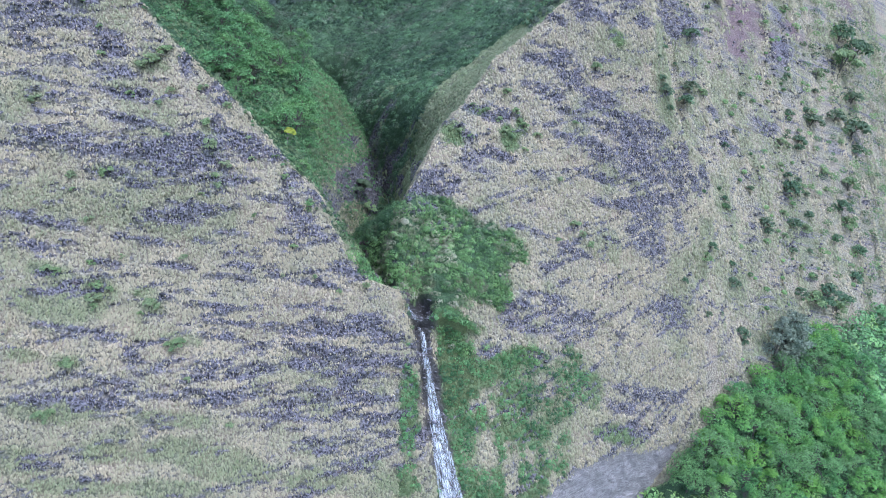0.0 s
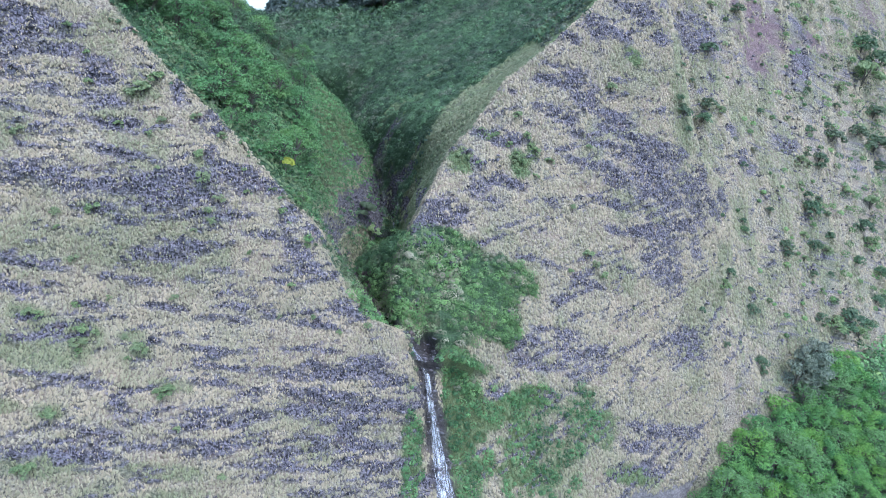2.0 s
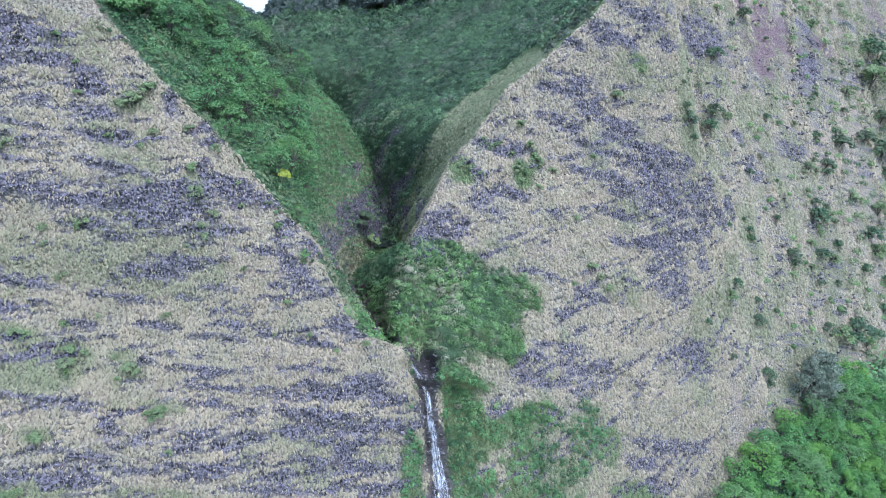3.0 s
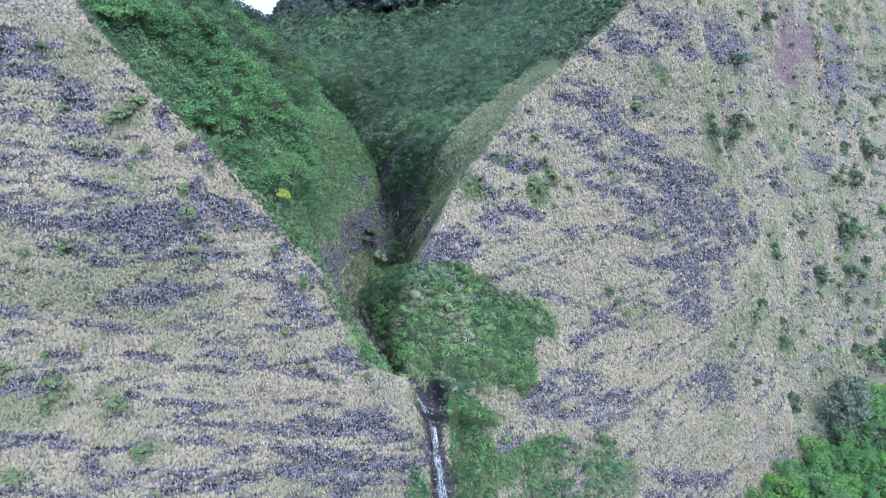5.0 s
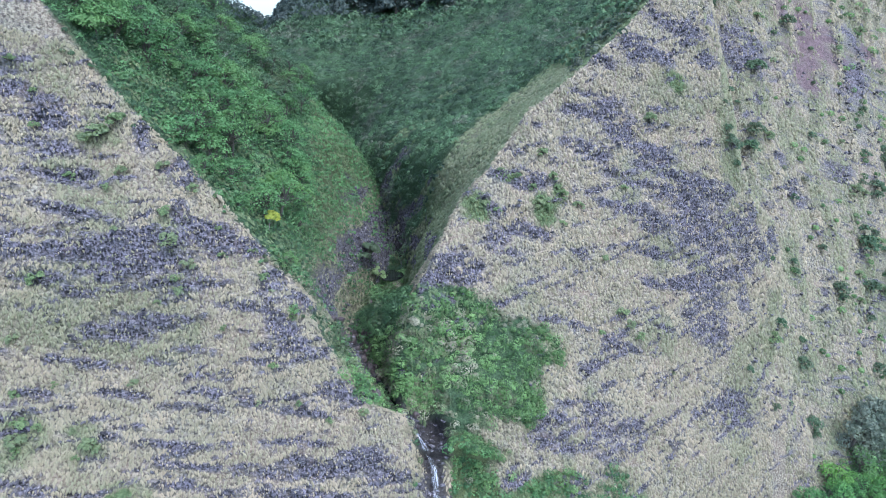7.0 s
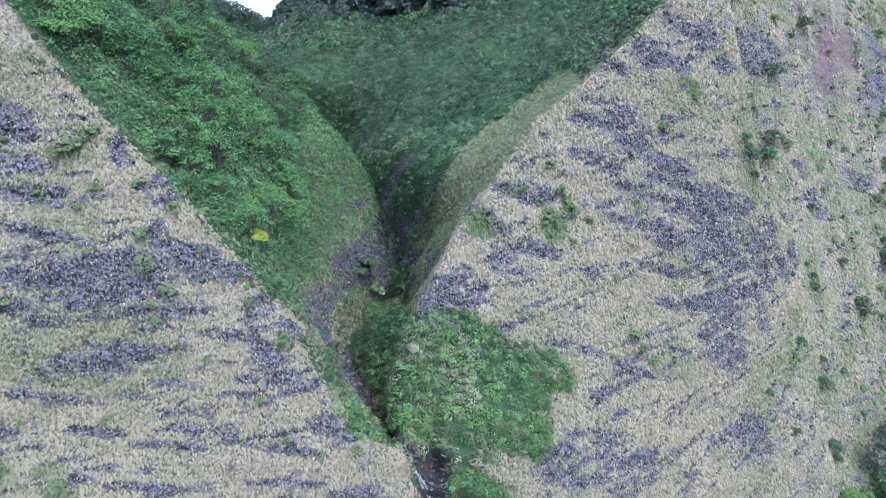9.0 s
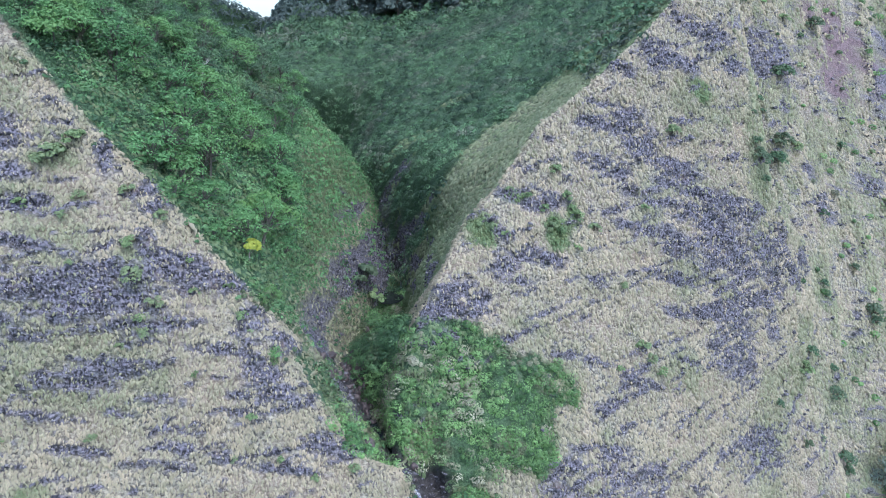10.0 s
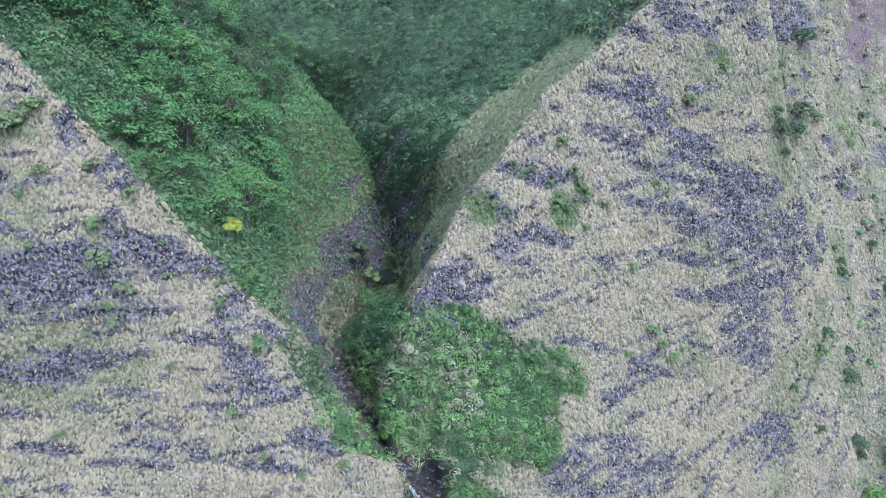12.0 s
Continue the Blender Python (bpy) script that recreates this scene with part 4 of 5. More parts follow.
def conifer(name, label, category, group, seed, height, spread, leaf_mat, count=12, leaf=0.065):
    """A feathery dark tree: a straight trunk and drooping whorls."""
    r = np.random.default_rng(seed)
    ob = tagged(new(name), label, category, group)
    limbs = [tube([(0, 0, -0.6), (0, 0, height * 0.5), (r.normal(0, 0.2), r.normal(0, 0.2), height * 0.97)], [0.035 * height, 0.022 * height, 0.006 * height])]
    tips, radii = [], []
    for i in range(26):
        s = r.uniform(0.08, 1)
        phi, reach = r.uniform(0, 2 * np.pi), spread * (1.08 - 0.75 * s) * r.uniform(0.6, 1.1)
        tip = np.array([reach * math.cos(phi), reach * math.sin(phi), height * s - 0.12 * reach])
        limbs.append(tube([(0, 0, height * (s - 0.06)), tip * 0.6 + np.array([0, 0, height * s * 0.4]), tip], [0.012 * height, 0.008 * height, 0.004 * height], 4))
        tips += [tip, tip * np.array([0.55, 0.55, 1])]
        radii += [spread * 0.28, spread * 0.3]
    co, quads = joined(limbs)
    part("trunk", raw_mesh("trunk", co, quads, MAT_BARK, smooth=True), ob)
    co, quads = leaves(tips, radii, count, leaf * height, seed + 3, 0.1)
    part("crown", raw_mesh("crown", co, quads, leaf_mat), ob)
    return ob


def plant_all(protos, x, v, scale, seed, sink=0.25):
    """Sets the prototypes in turn on the land; the first of each stands at its first place."""
    r = np.random.default_rng(seed)
    p, n = foot(x, v)
    used = set()
    for i in range(len(p)):
        kind = int(r.integers(len(protos)))
        s = float(scale[i]) * float(r.uniform(0.85, 1.15))
        tilt = Vector((0, 0, 1)).lerp(Vector(n[i]), 0.22).normalized().to_track_quat("Z", "Y")
        m = Matrix.LocRotScale(Vector(p[i] - n[i] * sink), tilt @ Euler((0, 0, r.uniform(0, 6.28))).to_quaternion(), None) @ Matrix.Diagonal((s, s, s * float(r.uniform(0.85, 1.15)), 1))
        if kind in used:
            copy_thing(protos[kind], m)
        else:
            used.add(kind)
            first_place[protos[kind].name] = m
    for ob in protos:
        ob.matrix_basis = first_place.get(ob.name, Matrix.Translation((0, 60, -80)))


first_place = {}

# trees on the left wall of the gully
x, v, r = strew(-66, -10, 112, 196, 1.0, 21, 11)
h, k, masks = cover(x, v)
dx = x - left_rim(v)
woods = (k == 0) & (dx > 9.0 * (fbm(x / 3.5, v / 3.5, 3, 18) - 0.45)) & (v > 114) & (v < 192)
woods &= x < np.interp(v, [114, 125, 131, 140, 149, 161, 176, 192], [-11, -19.5, -23.5, -25, -26.5, -29.5, -32, -36]) + 1.5 * (fbm(x / 5, v / 5, 2, 15) - 0.5)
woods &= ~((np.abs(x + 26.0) < 1.8) & (np.abs(v - 134.3) < 2.2))
near_rim = np.where(dx < 3, 0.62, 1.0) * np.interp(v, [112, 130, 150, 170], [0.5, 0.95, 1.25, 1.0])
upper = woods & (v + 0.35 * (x + 40) + 8 * (fbm(x / 9, v / 9, 2, 19) - 0.5) > 163)
lower = woods & ~upper
protos = [plant("tree", "round-crowned tree with fresh green leaves on the gully slope", "tree", "trees on the gully slope", 100 + i, 2.9 + 0.5 * i, 1.9 + 0.15 * i, 16, 60, 0.117, MAT_LEAF_GULLY, low=0.15) for i in range(5)]
plant_all(protos, x[lower], v[lower], 1.1 * near_rim[lower], 12)
protos = [plant("tree", "dark spreading tree with a ragged crown in the gully woods", "tree", "trees on the gully slope", 120 + i, 4.2, 2.5, 16, 60, 0.122, MAT_LEAF_VALLEY if i else MAT_LEAF_GULLY, low=0.15) for i in range(3)]
plant_all(protos, x[upper], v[upper], near_rim[upper] * 1.1, 14)

x, v, r = strew(-66, -10, 112, 196, 0.8, 2.2, 13)
h, k, masks = cover(x, v)
dx = x - left_rim(v)
under = (k == 0) & (dx > 9.0 * (fbm(x / 3.5, v / 3.5, 3, 18) - 0.47)) & (v > 113) & (v < 194) & (x < np.interp(v, [114, 125, 131, 140, 149, 161, 176, 192], [-10.5, -18.5, -22.5, -24, -25.5, -28.5, -31, -35]) + 2 * (fbm(x / 5, v / 5, 2, 15) - 0.5))
gully_floor = x[under], v[under], np.interp(dx[under], [0, 2, 6], [0.35, 0.8, 1.1]) * r.uniform(0.7, 1.3, under.sum())

# forest below the headland
x, v, r = scatter(30, 160, 58, 170, 3.3, 21)
h, k, masks = cover(x, v)
woods = (((k == 6) & (x > forest_rim(v) + 2.2)) | ((k == 1) & (x > 84) & (v < forest_top(x)))) & ((np.abs(x - 90) > 5.5) | (np.abs(v - 122.5) > 4.5))
near = woods & (x > 50) & (x < 108) & (v > 84) & (v < 132)
protos = [plant("tree", "leafy bright green tree in the dense forest below the cliff", "tree", "forest below the cliff", 200 + i, 3.8 + 0.4 * i, 2.3 + 0.12 * i, 16, 62, 0.14, MAT_LEAF_BRIGHT if i < 3 else MAT_LEAF, low=0.1) for i in range(5)]
plant_all(protos, x[near], v[near], r.uniform(0.95, 1.45, near.sum()), 22)
forest_rest = x[woods & ~near], v[woods & ~near]
underwood = x[near] + r.uniform(-1.6, 1.6, near.sum()), v[near] + r.uniform(-1.6, 1.6, near.sum()), r.uniform(1.3, 2.1, near.sum())

# shrubs that grow singly on the faces
LEFT_SHRUBS = [(-59.4, 132.1, 1.4), (-54.9, 147.8, 1), (-45.4, 140.7, 1.9), (-43.4, 143.3, 1.5), (-42.5, 137.4, 1.2), (-43.5, 134.9, 1), (-47.7, 135.5, 1), (-37.7, 138.7, 1.1),
               (-36.7, 132.7, 1.3), (-36.1, 129.4, 1.6), (-30.3, 129.1, 0.8), (-34.2, 127.2, 1.3), (-35.3, 125.7, 0.9), (-34.6, 124.2, 1), (-37.2, 122.7, 0.8), (-25.2, 127.2, 1),
               (-49.7, 123.3, 1.5), (-54.4, 122.6, 0.9), (-54, 120.6, 0.7), (-51.9, 116.9, 1.1), (-47.8, 112.7, 0.8), (-39.5, 113.6, 0.9), (-46.9, 140.4, 1.1), (-30.9, 132.4, 0.6),
               (-41.9, 130, 0.6), (-34.2, 136.5, 1.1), (-52.4, 144.8, 0.9), (-52.1, 140.9, 0.8), (-27, 130.4, 0.7), (-24.4, 125.9, 0.6)]
LOW_SHRUBS = [(-56.5, 109.1, 1.4), (-55.4, 109.2, 1.1), (-51.6, 111.1, 0.8), (-50.5, 108.2, 1.2), (-50.7, 106.2, 1.4), (-50.6, 105, 1), (-49.1, 107.8, 0.8), (-43.5, 105.9, 1.4),
              (-45.4, 107.9, 0.7), (-39.3, 100.7, 1.7), (-40.4, 100.5, 1), (-52.9, 96.9, 1.4), (-55.3, 89.8, 1.4), (-54.2, 90.7, 0.9), (-23.6, 116.7, 0.8), (-25.4, 112.7, 0.7),
              (-29.5, 120.7, 0.6), (-21.8, 123, 0.6), (-12.6, 112.6, 0.9), (-31.8, 90.7, 0.8), (-37.5, 96.1, 0.7), (-16.7, 111.4, 0.7), (-20.4, 113, 0.6), (-44.7, 104.9, 0.7)]
RIGHT_SHRUBS = [(32.8, 166.8, 1.9), (70.1, 186.5, 1.7), (27.5, 154.3, 1), (14.6, 152.8, 1.3), (16.2, 150.3, 1.5), (19.1, 149.2, 1.3), (11.2, 150.3, 1.1),
                (12.3, 147.8, 1.3), (16.1, 145.8, 1), (13, 156.4, 1.3), (23.9, 141.9, 1.2), (27, 133.7, 1.7), (28.5, 132.6, 1.3), (23.1, 130.1, 1),
                (30.6, 131, 1.1), (37.1, 126.5, 0.8), (38.9, 174.1, 1.2), (8.6, 151.5, 0.9), (5.3, 145.2, 1), (3.3, 145.7, 1.2),
                (1.6, 146.2, 0.9), (3.8, 147, 0.7), (12.5, 148.8, 1), (13.6, 147.5, 1.1), (12.9, 145.7, 0.9), (5.9, 151.9, 0.9), (7.2, 151.5, 0.7), (15.4, 151.4, 1)]
FLANK_SHRUBS = [(74.2, 136.9, 2.2), (62.9, 125.4, 1.3), (75.6, 124.9, 2.2), (55.6, 130.9, 1.3), (118, 180.6, 3.1), (96.2, 155.3, 1.7), (118.7, 159.8, 3),
                (105.7, 146.4, 1.9), (68.2, 127.4, 1.2), (76, 122.6, 1.7), (111.6, 234.2, 2), (123.4, 216.6, 2.3), (117.6, 175.7, 1.9), (76.5, 174, 1.4),
                (49.9, 171.1, 1.5), (51, 168.4, 1.9), (50.6, 169.8, 1.5), (52.1, 165.8, 1.5), (49.3, 175.8, 1.2), (51.8, 180.1, 1.2), (62.4, 192.5, 1.1),
                (66, 185.6, 3.4), (63.6, 180.3, 2.6), (68, 201, 3.1), (99.5, 183, 2.6), (103.2, 184.2, 1.7), (107.9, 187.1, 2.5), (107.5, 184.7, 2.2),
                (98.3, 176.4, 1.7), (101, 174.3, 1.5), (105.5, 174.9, 2), (101.2, 169.3, 4), (104.9, 171.1, 2.6), (108.1, 171.2, 1.9), (115.9, 196.5, 3.9),
                (114.8, 200.4, 2.2), (120.4, 209.4, 2.2), (84, 164.2, 1.6), (65.9, 141.9, 1.7), (63.5, 138.3, 2), (88.6, 155.6, 3.2), (89.1, 153.6, 2),
                (100.5, 159.2, 3.2), (105, 159.5, 3.1), (107.8, 164.6, 2), (98.4, 151.7, 2.1), (105.6, 153.4, 1.7), (74.4, 141.8, 1.6), (85.9, 192.8, 1.5),
                (97, 195.9, 1.6), (107.3, 209, 1.9), (105.9, 196.2, 2.4), (102.8, 187.1, 1.4), (96.9, 161.8, 1.7), (101.1, 147.5, 1.9), (73.8, 158.4, 1.5),
                (74.7, 156.6, 1.2)]
FAR_SHRUBS = [(136.1, 200.9, 6.3), (135.3, 222.9, 7), (138.7, 236.5, 5.6), (137.9, 195.7, 3.4), (122.5, 170.1, 4.3), (128.8, 179.4, 3.5), (110.5, 141.8, 4.8),
              (104.3, 139.2, 3.9), (99, 139.8, 2.5), (117.2, 141, 3.2), (113.1, 137.9, 3.1), (107.7, 138.3, 3.5), (124.6, 166.2, 3.8), (127.2, 201.7, 4),
              (144.5, 231.8, 5.6), (139.6, 213.8, 4.9), (81.2, 220.9, 2.9), (71.2, 217.6, 2.3), (128, 158.7, 3.9), (124, 149.8, 3.3)]
protos = [plant("shrub", "low rounded green shrub rooted among dry grass", "shrub", "shrubs on the cliff", 300 + i, 1.25, 0.9, 14, 34, 0.12, MAT_LEAF_SHRUB, low=0.1, stems=2) for i in range(4)]
spots = LEFT_SHRUBS + LOW_SHRUBS + RIGHT_SHRUBS
plant_all(protos, [s[0] for s in spots], [s[1] for s in spots], [0.8 * s[2] for s in spots], 31, 0.1)
spots = FLANK_SHRUBS + FAR_SHRUBS
protos = [plant("shrub", "dense dark green bush on the ribbed flank", "shrub", "bushes on the flank", 320 + i, 1.3, 0.9, 16, 28, 0.11, MAT_LEAF_SHRUB if i == 1 else MAT_LEAF_VALLEY, low=0.08, stems=2) for i in range(3)]
plant_all(protos, [s[0] for s in spots], [s[1] for s in spots], [0.85 * s[2] for s in spots], 32, 0.15)
x, v, r = scatter(58, 175, 118, 250, 4.7, 35)
h, k, masks = cover(x, v)
some = (k == 1) & (x > right_corner(v) + 3) & (r.uniform(0, 1, len(x)) < np.interp(x, [58, 85, 105, 125, 140], [0.12, 0.35, 0.6, 0.95, 1.0]))
flank_spots = x[some], v[some], r.uniform(0.5, 1.3, some.sum()) * np.interp(x[some], [100, 125, 145], [0.8, 1.5, 2.4])

# dark feathery trees beside the forest
protos = [conifer("tree", "dark grey-green feathery tree at the forest edge", "tree", "dark trees at the forest edge", 400 + i, 5.5, 2.2, MAT_LEAF_GREY, 40, 0.026) for i in range(2)]
spots = [(85.3, 120.8), (88.8, 123.1), (91.5, 125.4), (90.5, 119.9), (94.1, 122.8)]
plant_all(protos, [s[0] for s in spots], [s[1] for s in spots], [2.0, 2.3, 2.2, 1.9, 2.0], 42)

# pines on the skyline above the valley
x, v, r = scatter(-77, 24, 244, 316, 5.0, 45)
h, k, masks = cover(x, v)
ridge = np.interp(x, [-92, -82, -66, -44, -22, 24], [299, 297, 291, 276, 264, 245])
some = (v > ridge) & (v < ridge + 13)
protos = [conifer("pine_tree", "tall dark pine on the misty skyline ridge", "tree", "pines on the ridge", 420 + i, 11 + i, 4.4, MAT_LEAF_PINE_HAZE, 14, 0.05) for i in range(3)]
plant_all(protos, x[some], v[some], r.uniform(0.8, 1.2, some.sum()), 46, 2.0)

# a dead tree among them
def bare_tree(name, label, seed, height, spread):
    r = np.random.default_rng(seed)
    ob = tagged(new(name), label, "tree")
    part("trunk", raw_mesh("trunk", *tube([(0, 0, -0.6), (0.1, 0, height * 0.45), (0.25, 0.1, height * 0.8)], [0.03 * height, 0.022 * height, 0.01 * height]), MAT_DEAD, smooth=True), ob)
    for i in range(16):
        z = height * r.uniform(0.25, 0.8)
        a, reach = r.uniform(0, 6.28), spread * r.uniform(0.5, 1.0)
        start = np.array([0.25 * z / height, 0.1 * z / height, z])
        tip = start + np.array([reach * math.cos(a), reach * math.sin(a), height * r.uniform(0.1, 0.32)])
        twigs = [tube([start, (start + tip) / 2 + (0, 0, -0.05 * height), tip], [0.014 * height, 0.01 * height, 0.004 * height], 4)]
        for j in range(3):
            base = start + (tip - start) * r.uniform(0.4, 0.9)
            twigs.append(tube([base, base + r.normal(0, 0.14, 3) * spread, base + r.normal(0, 0.22, 3) * spread + (0, 0, 0.25 * spread)], [0.007 * height, 0.005 * height, 0.003 * height], 3))
        part("branch", raw_mesh("branch", *joined(twigs), MAT_DEAD, smooth=True), ob)
    return ob


dead = bare_tree("dead_tree", "bare grey dead tree standing among the gully woods", 515, 5.5, 1.7)
plant_all([dead], [-40.2], [165.8], [1.0], 54)

# the yellow tree at the rim, and a pale one by the cave
protos = [plant("yellow_tree", "small tree with bright yellow-green leaves and a pale trunk", "tree", "", 500, 3.3, 1.05, 10, 46, 0.2, MAT_LEAF_YELLOW, MAT_BARK_GREY, low=0.55)]
plant_all(protos, [-26.0], [134.6], [1.0], 51)
protos = [plant("pale_tree", "slender tree with pale green leaves beside the cave", "tree", "", 510, 5.0, 1.5, 8, 46, 0.26, MAT_LEAF_PALE, low=0.3)]
plant_all(protos, [-17.9], [145.9], [1.05], 52)
protos = [plant("cave_tree", "dark green tree overhanging the cave pool", "tree", "", 520, 5.0, 2.6, 14, 54, 0.3, MAT_LEAF_VALLEY, low=0.3)]
plant_all(protos, [-19.3], [148.3], [1.1], 53)


# ---- low growth that nobody could count ----
def carpet(name, label, x, v, radius, count, leaf, mat, seed, lift=0.5, vary=0.25):
    """Bushes of leaf sprays; each bush has its own tone, and dry or grey ones stand in patches."""
    r = np.random.default_rng(seed + 1000)
    p, n = foot(x, v)
    axis = 0.55 * n + np.array([0, 0, 0.45])
    axis /= np.linalg.norm(axis, axis=1, keepdims=True)
    co, quads = leaves(p + axis * (radius * lift)[:, None], radius, count, leaf, seed, 0.25, axis, 0.18, 0.9)
    tone = np.clip(r.normal(0.44, vary, len(p)) + 1.2 * (fbm(x / 9, v / 9, 3, seed) - 0.5), 0, 1)
    dry = step01(0.60, 0.72, fbm(x / 6, v / 6, 4, seed + 5) + r.normal(0, 0.06, len(p)))
    values = {"tone": np.repeat(tone, count * 4), "dry": np.repeat(dry, count * 4)}
    tagged(new(name, raw_mesh(name, co, quads, mat, values)), label, "shrubs", kind="stuff")


x, v, r = strew(-80, 60, 148, 244, 0.9, 2.5, 61)
h, k, masks = cover(x, v)
some = (k == 4) & (r.uniform(0, 1, len(x)) < 1 - 0.97 * np.maximum(masks["rock"], masks["wet"])) & (masks["litter"] > r.uniform(0.1, 0.7, len(x)))
carpet("valley_shrubs", "dense green scrub covering the valley slope", x[some], v[some], 0.6 + 0.65 * r.uniform(0, 1, some.sum()) ** 2, 36, 0.17, MAT_SCRUB, 62, 0.95, 0.34)
x, v, r = strew(-140, 70, 244, 322, 1.6, 7.0, 63)
h, k, masks = cover(x, v)
some = (k >= 4) & (k != 6) & (v < 272)
carpet("valley_shrubs", "dark green scrub at the head of the valley", x[some], v[some], r.uniform(1.0, 2.2, some.sum()), 26, 0.42, MAT_SCRUB, 64)
some = (k >= 4) & (k != 6) & (v >= 272)
carpet("far_woods", "dim dark woodland behind the ridge", x[some], v[some], r.uniform(1.4, 2.8, some.sum()), 20, 0.6, MAT_LEAF_PINE_HAZE, 60)
x, v, r = strew(-26, 22, 106, 172, 0.6, 0.8, 67)
h, k, masks = cover(x, v)
some = (k > 0) & (k < 4) & (masks["green"] > 0.5) & (masks["wet"] < 0.4) & (r.uniform(0, 1, len(x)) < np.where(v < 114, 0.5, 0.9) * step01(22, 14, x))
calm = some & ~((v > 128) & (x < -4)) & ~((k == 1) & (v > 138))
carpet("gully_shrubs", "tangled green shrubs on the shelf above the waterfall", x[calm], v[calm], 0.35 + 0.8 * r.uniform(0, 1, calm.sum()) ** 2, 56, 0.125, MAT_SCRUB_SHELF, 68)
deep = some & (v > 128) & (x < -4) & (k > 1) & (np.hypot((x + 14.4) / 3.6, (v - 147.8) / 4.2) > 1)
some &= ~deep & ~((k == 1) & (v > 138)) & (r.uniform(0, 1, len(x)) < 0.8 * step01(0.45, 0.55, fbm(x / 4, v / 4, 2, 49)))
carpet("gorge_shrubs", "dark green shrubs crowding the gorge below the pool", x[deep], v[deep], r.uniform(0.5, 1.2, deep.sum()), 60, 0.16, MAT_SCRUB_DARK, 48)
carpet("gully_shrubs", "fresh green shrubs among the tangle above the waterfall", x[some], v[some], r.uniform(0.5, 1.1, some.sum()), 56, 0.145, MAT_SCRUB_SHELF, 58)
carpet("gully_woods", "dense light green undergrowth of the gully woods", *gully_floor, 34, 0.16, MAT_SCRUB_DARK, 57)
carpet("forest_underwood", "dark green young growth between the forest trees", *underwood, 110, 0.19, MAT_SCRUB_FOREST, 56)
carpet("forest_edge", "dense forest reaching away below the cliffs", forest_rest[0], forest_rest[1], r.uniform(1.6, 2.8, len(forest_rest[0])), 56, 0.42, MAT_SCRUB_FOREST, 59)
x, v, r = scatter(-16, -4.5, 108, 123, 0.8, 69)
h, k, masks = cover(x, v)
some = (np.abs(x - left_rim(v) - 1.6) < 2.0) & (masks["wet"] < 0.6)
carpet("gully_shrubs", "bright green shrubs along the stream rim", x[some], v[some], r.uniform(0.45, 0.9, some.sum()), 80, 0.11, MAT_SCRUB_FRESH, 70)
x, v, r = strew(-8, 29, 74, 111, 0.6, 0.85, 71)
h, k, masks = cover(x, v)
some = (masks["green"] > 0.5) & (masks["wet"] < 0.5) & (r.uniform(0, 1, len(x)) < 0.8)
carpet("cliff_shrubs", "green ferns and shrubs beside the waterfall", x[some], v[some], r.uniform(0.3, 0.85, some.sum()), 34, 0.16, MAT_SCRUB_GULLY, 72)
x, v, r = strew(-60, -10, 112, 192, 0.6, 0.85, 73)
h, k, masks = cover(x, v)
some = (k == 0) & (x > left_rim(v) + 1) & (r.uniform(0, 1, len(x)) < 0.95 * (1 - 0.75 * masks["rock"]) * np.interp(v, [130, 150, 162], [0.45, 0.7, 1.0]))
carpet("wall_shrubs", "low green scrub on the steep gully wall", x[some], v[some], r.uniform(0.3, 0.85, some.sum()), 18, 0.18, MAT_SCRUB_GULLY, 74)
x, v, r = scatter(-10, 130, 135, 275, 1.3, 75)
h, k, masks = cover(x, v)
back = right_rim(v) - x + 5 * (fbm(x / 4, v / 4, 2, 76) - 0.5)
some = (k == 1) & (back > 0.3) & (v > 158) & ((back > np.interp(v, [158, 172], [14, 16])) | (back < 0.95 * (v - 171)) | (v > 182))
carpet("ridge_shrubs", "green scrub behind the headland crest", x[some], v[some], r.uniform(0.5, 1.1, some.sum()), 28, 0.28, MAT_SCRUB, 77)


carpet("flank_shrubs", "small green shrubs scattered over the dry grassy flank", *flank_spots, 90, 0.2, MAT_SCRUB_SHELF, 79)


# ---- water and boulders ----
def ribbon(name, xs, vs, half, lift, columns, mat):
    """A sheet of water down the land along x, v; u across, v along in metres."""
    rows_n = 90
    s = np.linspace(0, 1, rows_n)
    sx, sv = np.interp(s, np.linspace(0, 1, len(xs)), xs), np.interp(s, np.linspace(0, 1, len(vs)), vs)
    sh = np.interp(s, np.linspace(0, 1, len(half)), half)
    across = np.linspace(-1, 1, columns)
    gx2 = sx[:, None] + across * sh[:, None] + 0.12 * (fbm(s[:, None] * 30, across * 2, 2, 5) - 0.5)
    gv2 = np.repeat(sv[:, None], columns, 1)
    top = np.max(np.stack([land(gx2 + d, gv2) for d in (-0.5, 0, 0.5)]), 0)
    gh = top + lift * (1 - 0.6 * across ** 2) + 0.2 * (fbm(gx2 * 2, gv2 / 2, 2, 9) - 0.5)
    co = np.stack(place(gx2, gv2, gh), -1)
    me = raw_mesh(name, co, grid_quads(rows_n, columns), mat, smooth=True)
    uv = me.uv_layers.new(name="UVMap")
    u = np.repeat((gx2 - sx[:, None])[..., None], 1, 2)
    flat = np.stack([u[..., 0], gv2 * 1.0], -1).reshape(-1, 2)
    index = np.empty(len(me.loops), np.int32)
    me.loops.foreach_get("vertex_index", index)
    uv.data.foreach_set("uv", flat[index].astype(np.float32).ravel())
    return me


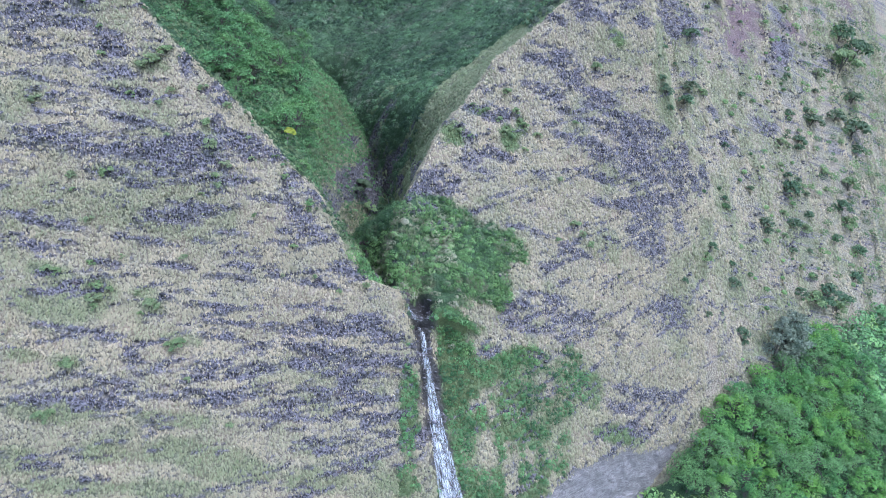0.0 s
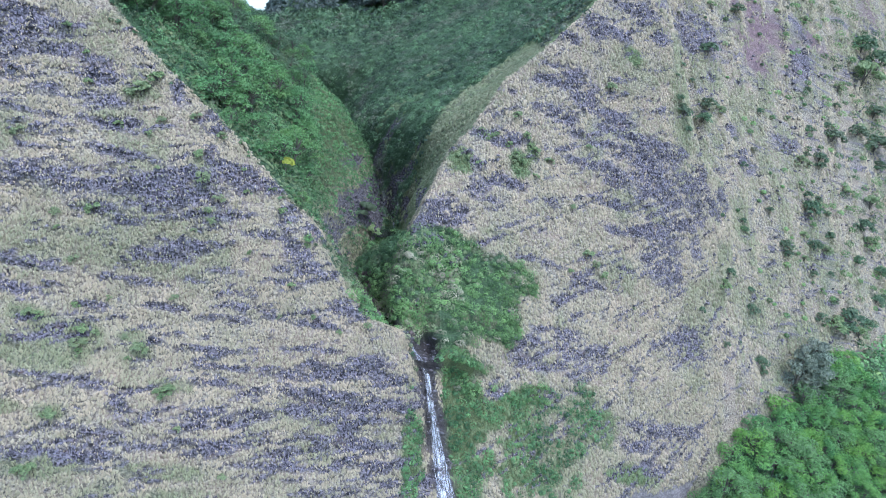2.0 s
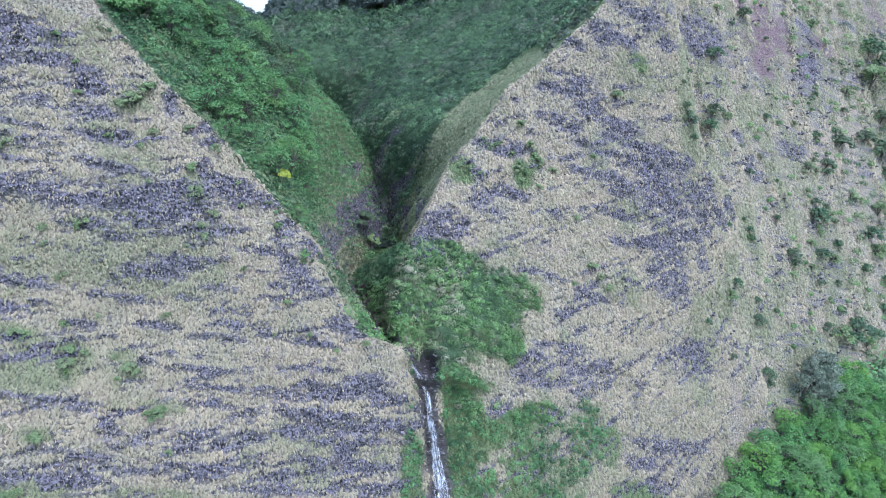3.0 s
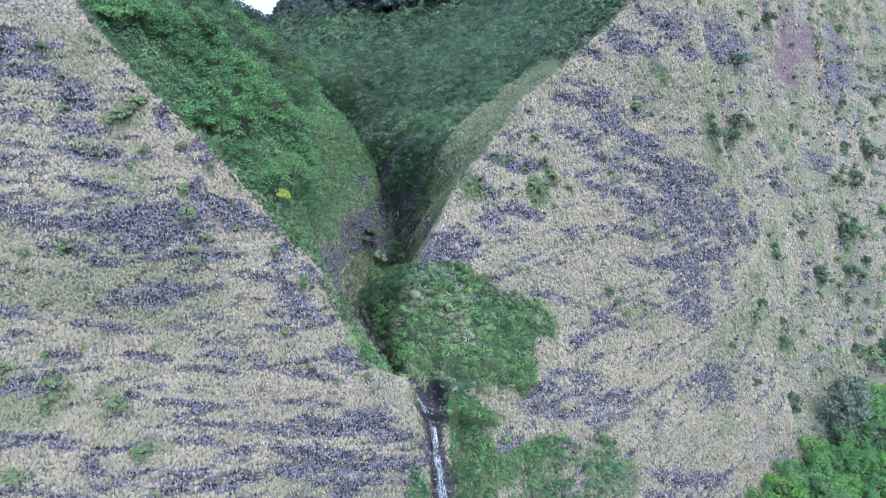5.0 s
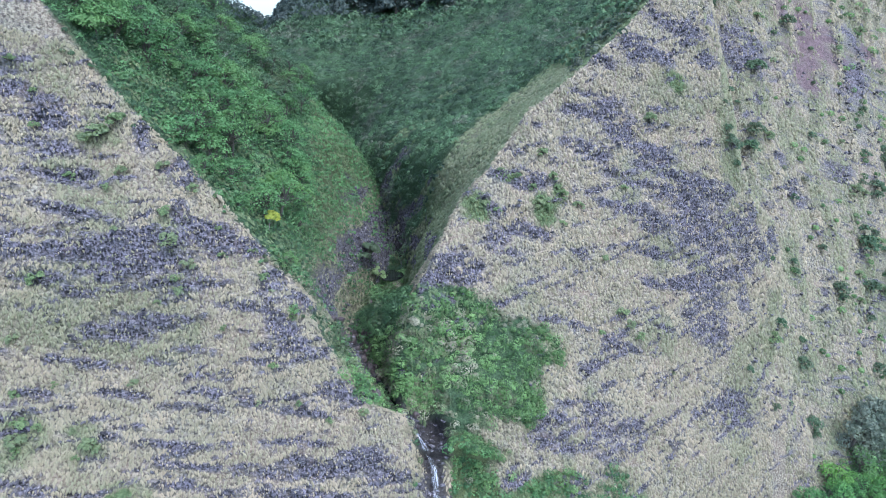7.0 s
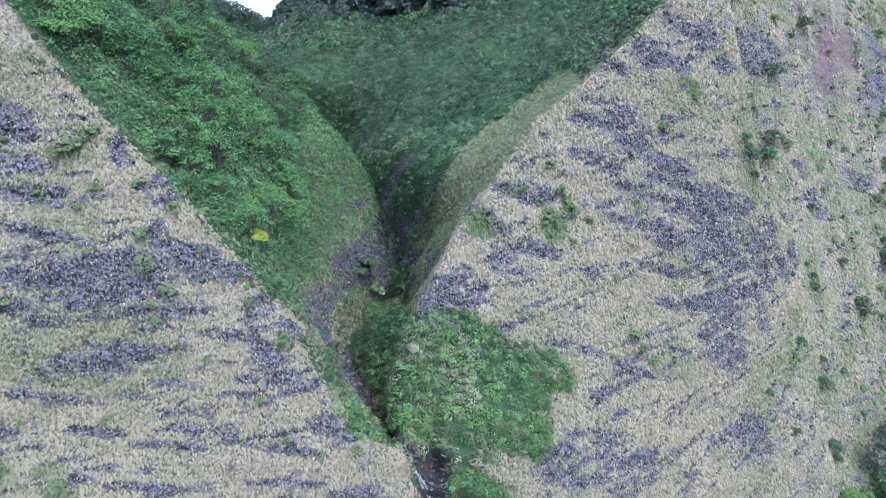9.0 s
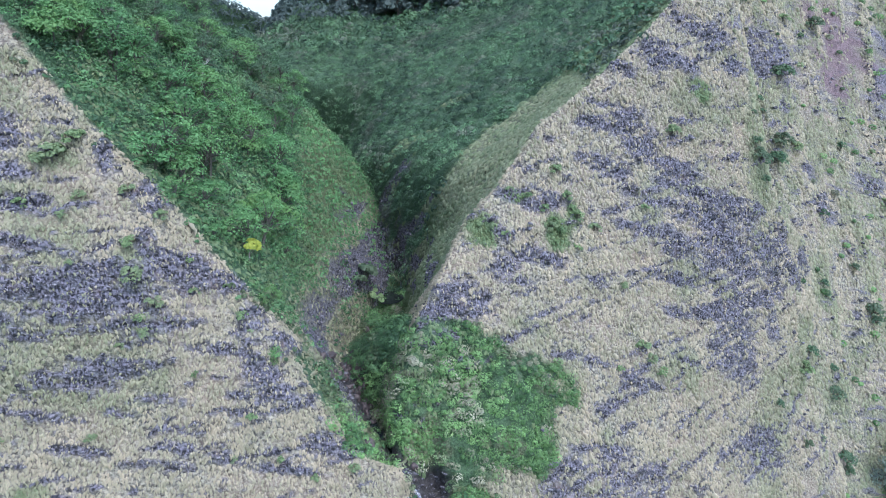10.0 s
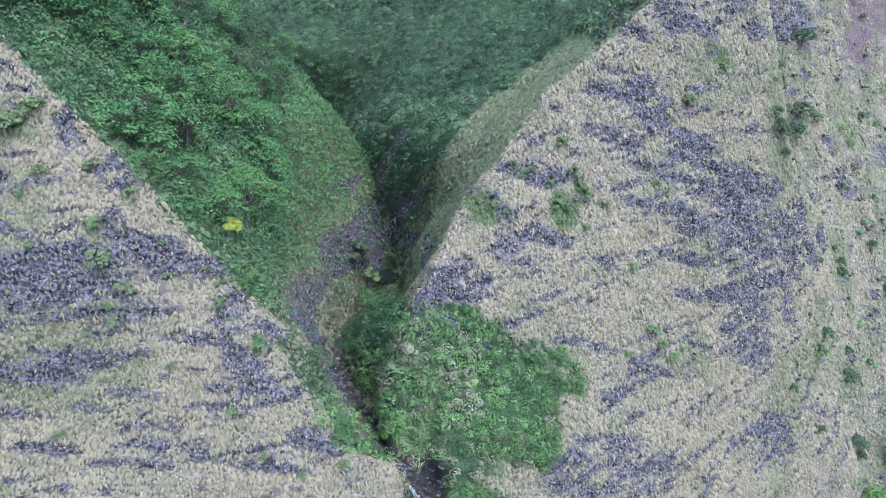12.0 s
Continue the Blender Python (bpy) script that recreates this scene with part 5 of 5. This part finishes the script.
fall = tagged(new("waterfall"), "thin white waterfall sliding down dark wet rock", "waterfall")
part("lip", ribbon("lip", [-5.8, -4.7, -3.9, -3.4], [111.4, 109.6, 108.4, 107.0], [0.25, 0.35, 0.4, 0.4], 0.45, 7, MAT_FALL), fall)
part("veil", ribbon("veil", [-3.5, -2.8, -2.0, -1.0, 0.1, 1.4, 2.4], [107.6, 103.0, 98.5, 93.4, 88.3, 82.6, 76], [0.4, 0.5, 0.75, 1.15, 1.6, 2.0, 2.3], 0.5, 13, MAT_FALL), fall)
part("strand", ribbon("strand", [-3.5, -2.9, -2.15, -1.2, -0.2, 1.0, 1.9], [107.6, 103.0, 98.5, 93.4, 88.3, 82.6, 76], [0.15, 0.18, 0.22, 0.28, 0.4, 0.5, 0.7], 0.7, 7, MAT_FALL), fall)
cascade = tagged(new("cascade"), "small white cascade falling into the cave pool", "waterfall")
part("veil", ribbon("veil", [-14.0, -13.5, -13.2, -13.1], [156, 153.6, 152, 150.6], [0.12, 0.2, 0.3, 0.45], 0.5, 6, MAT_FALL), cascade)

ys = np.linspace(102.4, 140, 70)
mid_x = stream_x(ys)
edge_x = 0.3 + 0.4 * fbm(ys / 3, ys * 0, 2, 3)
side_a = np.stack([mid_x - edge_x, ys, stream_z(ys) + 0.22], -1)
side_b = np.stack([mid_x + edge_x, ys, stream_z(ys) + 0.22], -1)
stream_mesh = raw_mesh("stream", np.stack([side_a, side_b], 1), grid_quads(70, 2), MAT_WATER, smooth=True)
tagged(new("stream", stream_mesh), "narrow dark stream running over boulders to the brink", "stream", kind="structure")


ang = np.linspace(0, 2 * np.pi, 40, endpoint=False)
reach = 1 + 0.35 * (fbm(2 * np.cos(ang) + 5, 2 * np.sin(ang) + 5, 2, 12) - 0.5)
shore = np.stack([-14.8 + 2.4 * reach * np.cos(ang), 146.2 + 3.4 * reach * np.sin(ang), np.full(40, 65.0)], -1)
pool_mesh = raw_mesh("pool", np.concatenate([shore, [[-14.8, 146.2, 65.0]]]), np.stack([np.arange(40), (np.arange(40) + 1) % 40, np.full(40, 40)], -1), MAT_WATER)
tagged(new("pool", pool_mesh), "still dark pool at the foot of the gorge cascade", "pool", kind="structure")


def boulder_mesh(seed, name="boulder"):
    r = np.random.default_rng(seed)
    bm = bmesh.new()
    bmesh.ops.create_icosphere(bm, subdivisions=2, radius=1)
    cuts = [(Vector(r.normal(size=3)).normalized(), r.uniform(0.55, 0.85)) for i in range(7)]
    for vert in bm.verts:
        for way, d in cuts:
            over = vert.co.dot(way) - d
            if over > 0:
                vert.co -= way * over * 0.9
        vert.co *= 1 + 0.12 * noise.noise(vert.co * 2 + Vector((seed, 0, 0)))
    me = bpy.data.meshes.new(name)
    bm.to_mesh(me)
    bm.free()
    me.materials.append(MAT_STONE)
    return me


shapes = [boulder_mesh(i) for i in range(6)]
r = np.random.default_rng(81)
for i in range(64):
    y = r.uniform(112.5, 123) if i < 50 else r.uniform(98, 136)
    x = float(stream_x(y)) + r.normal(0.4, 1.1)
    size = r.uniform(0.3, 0.95)
    ob = tagged(new("boulder", shapes[i % 6]), "dark brown wet boulder in the stream bed", "boulder", "boulders in the stream")
    base, way = foot([x], [(y + float(stream_z(y))) * HALF])
    ob.matrix_basis = Matrix.LocRotScale(Vector(base[0]) + Vector((0, 0, size * 0.35)), Euler(tuple(r.uniform(0, 6.28, 3))), Vector((size, size * r.uniform(0.7, 1), size * r.uniform(0.6, 0.9))))
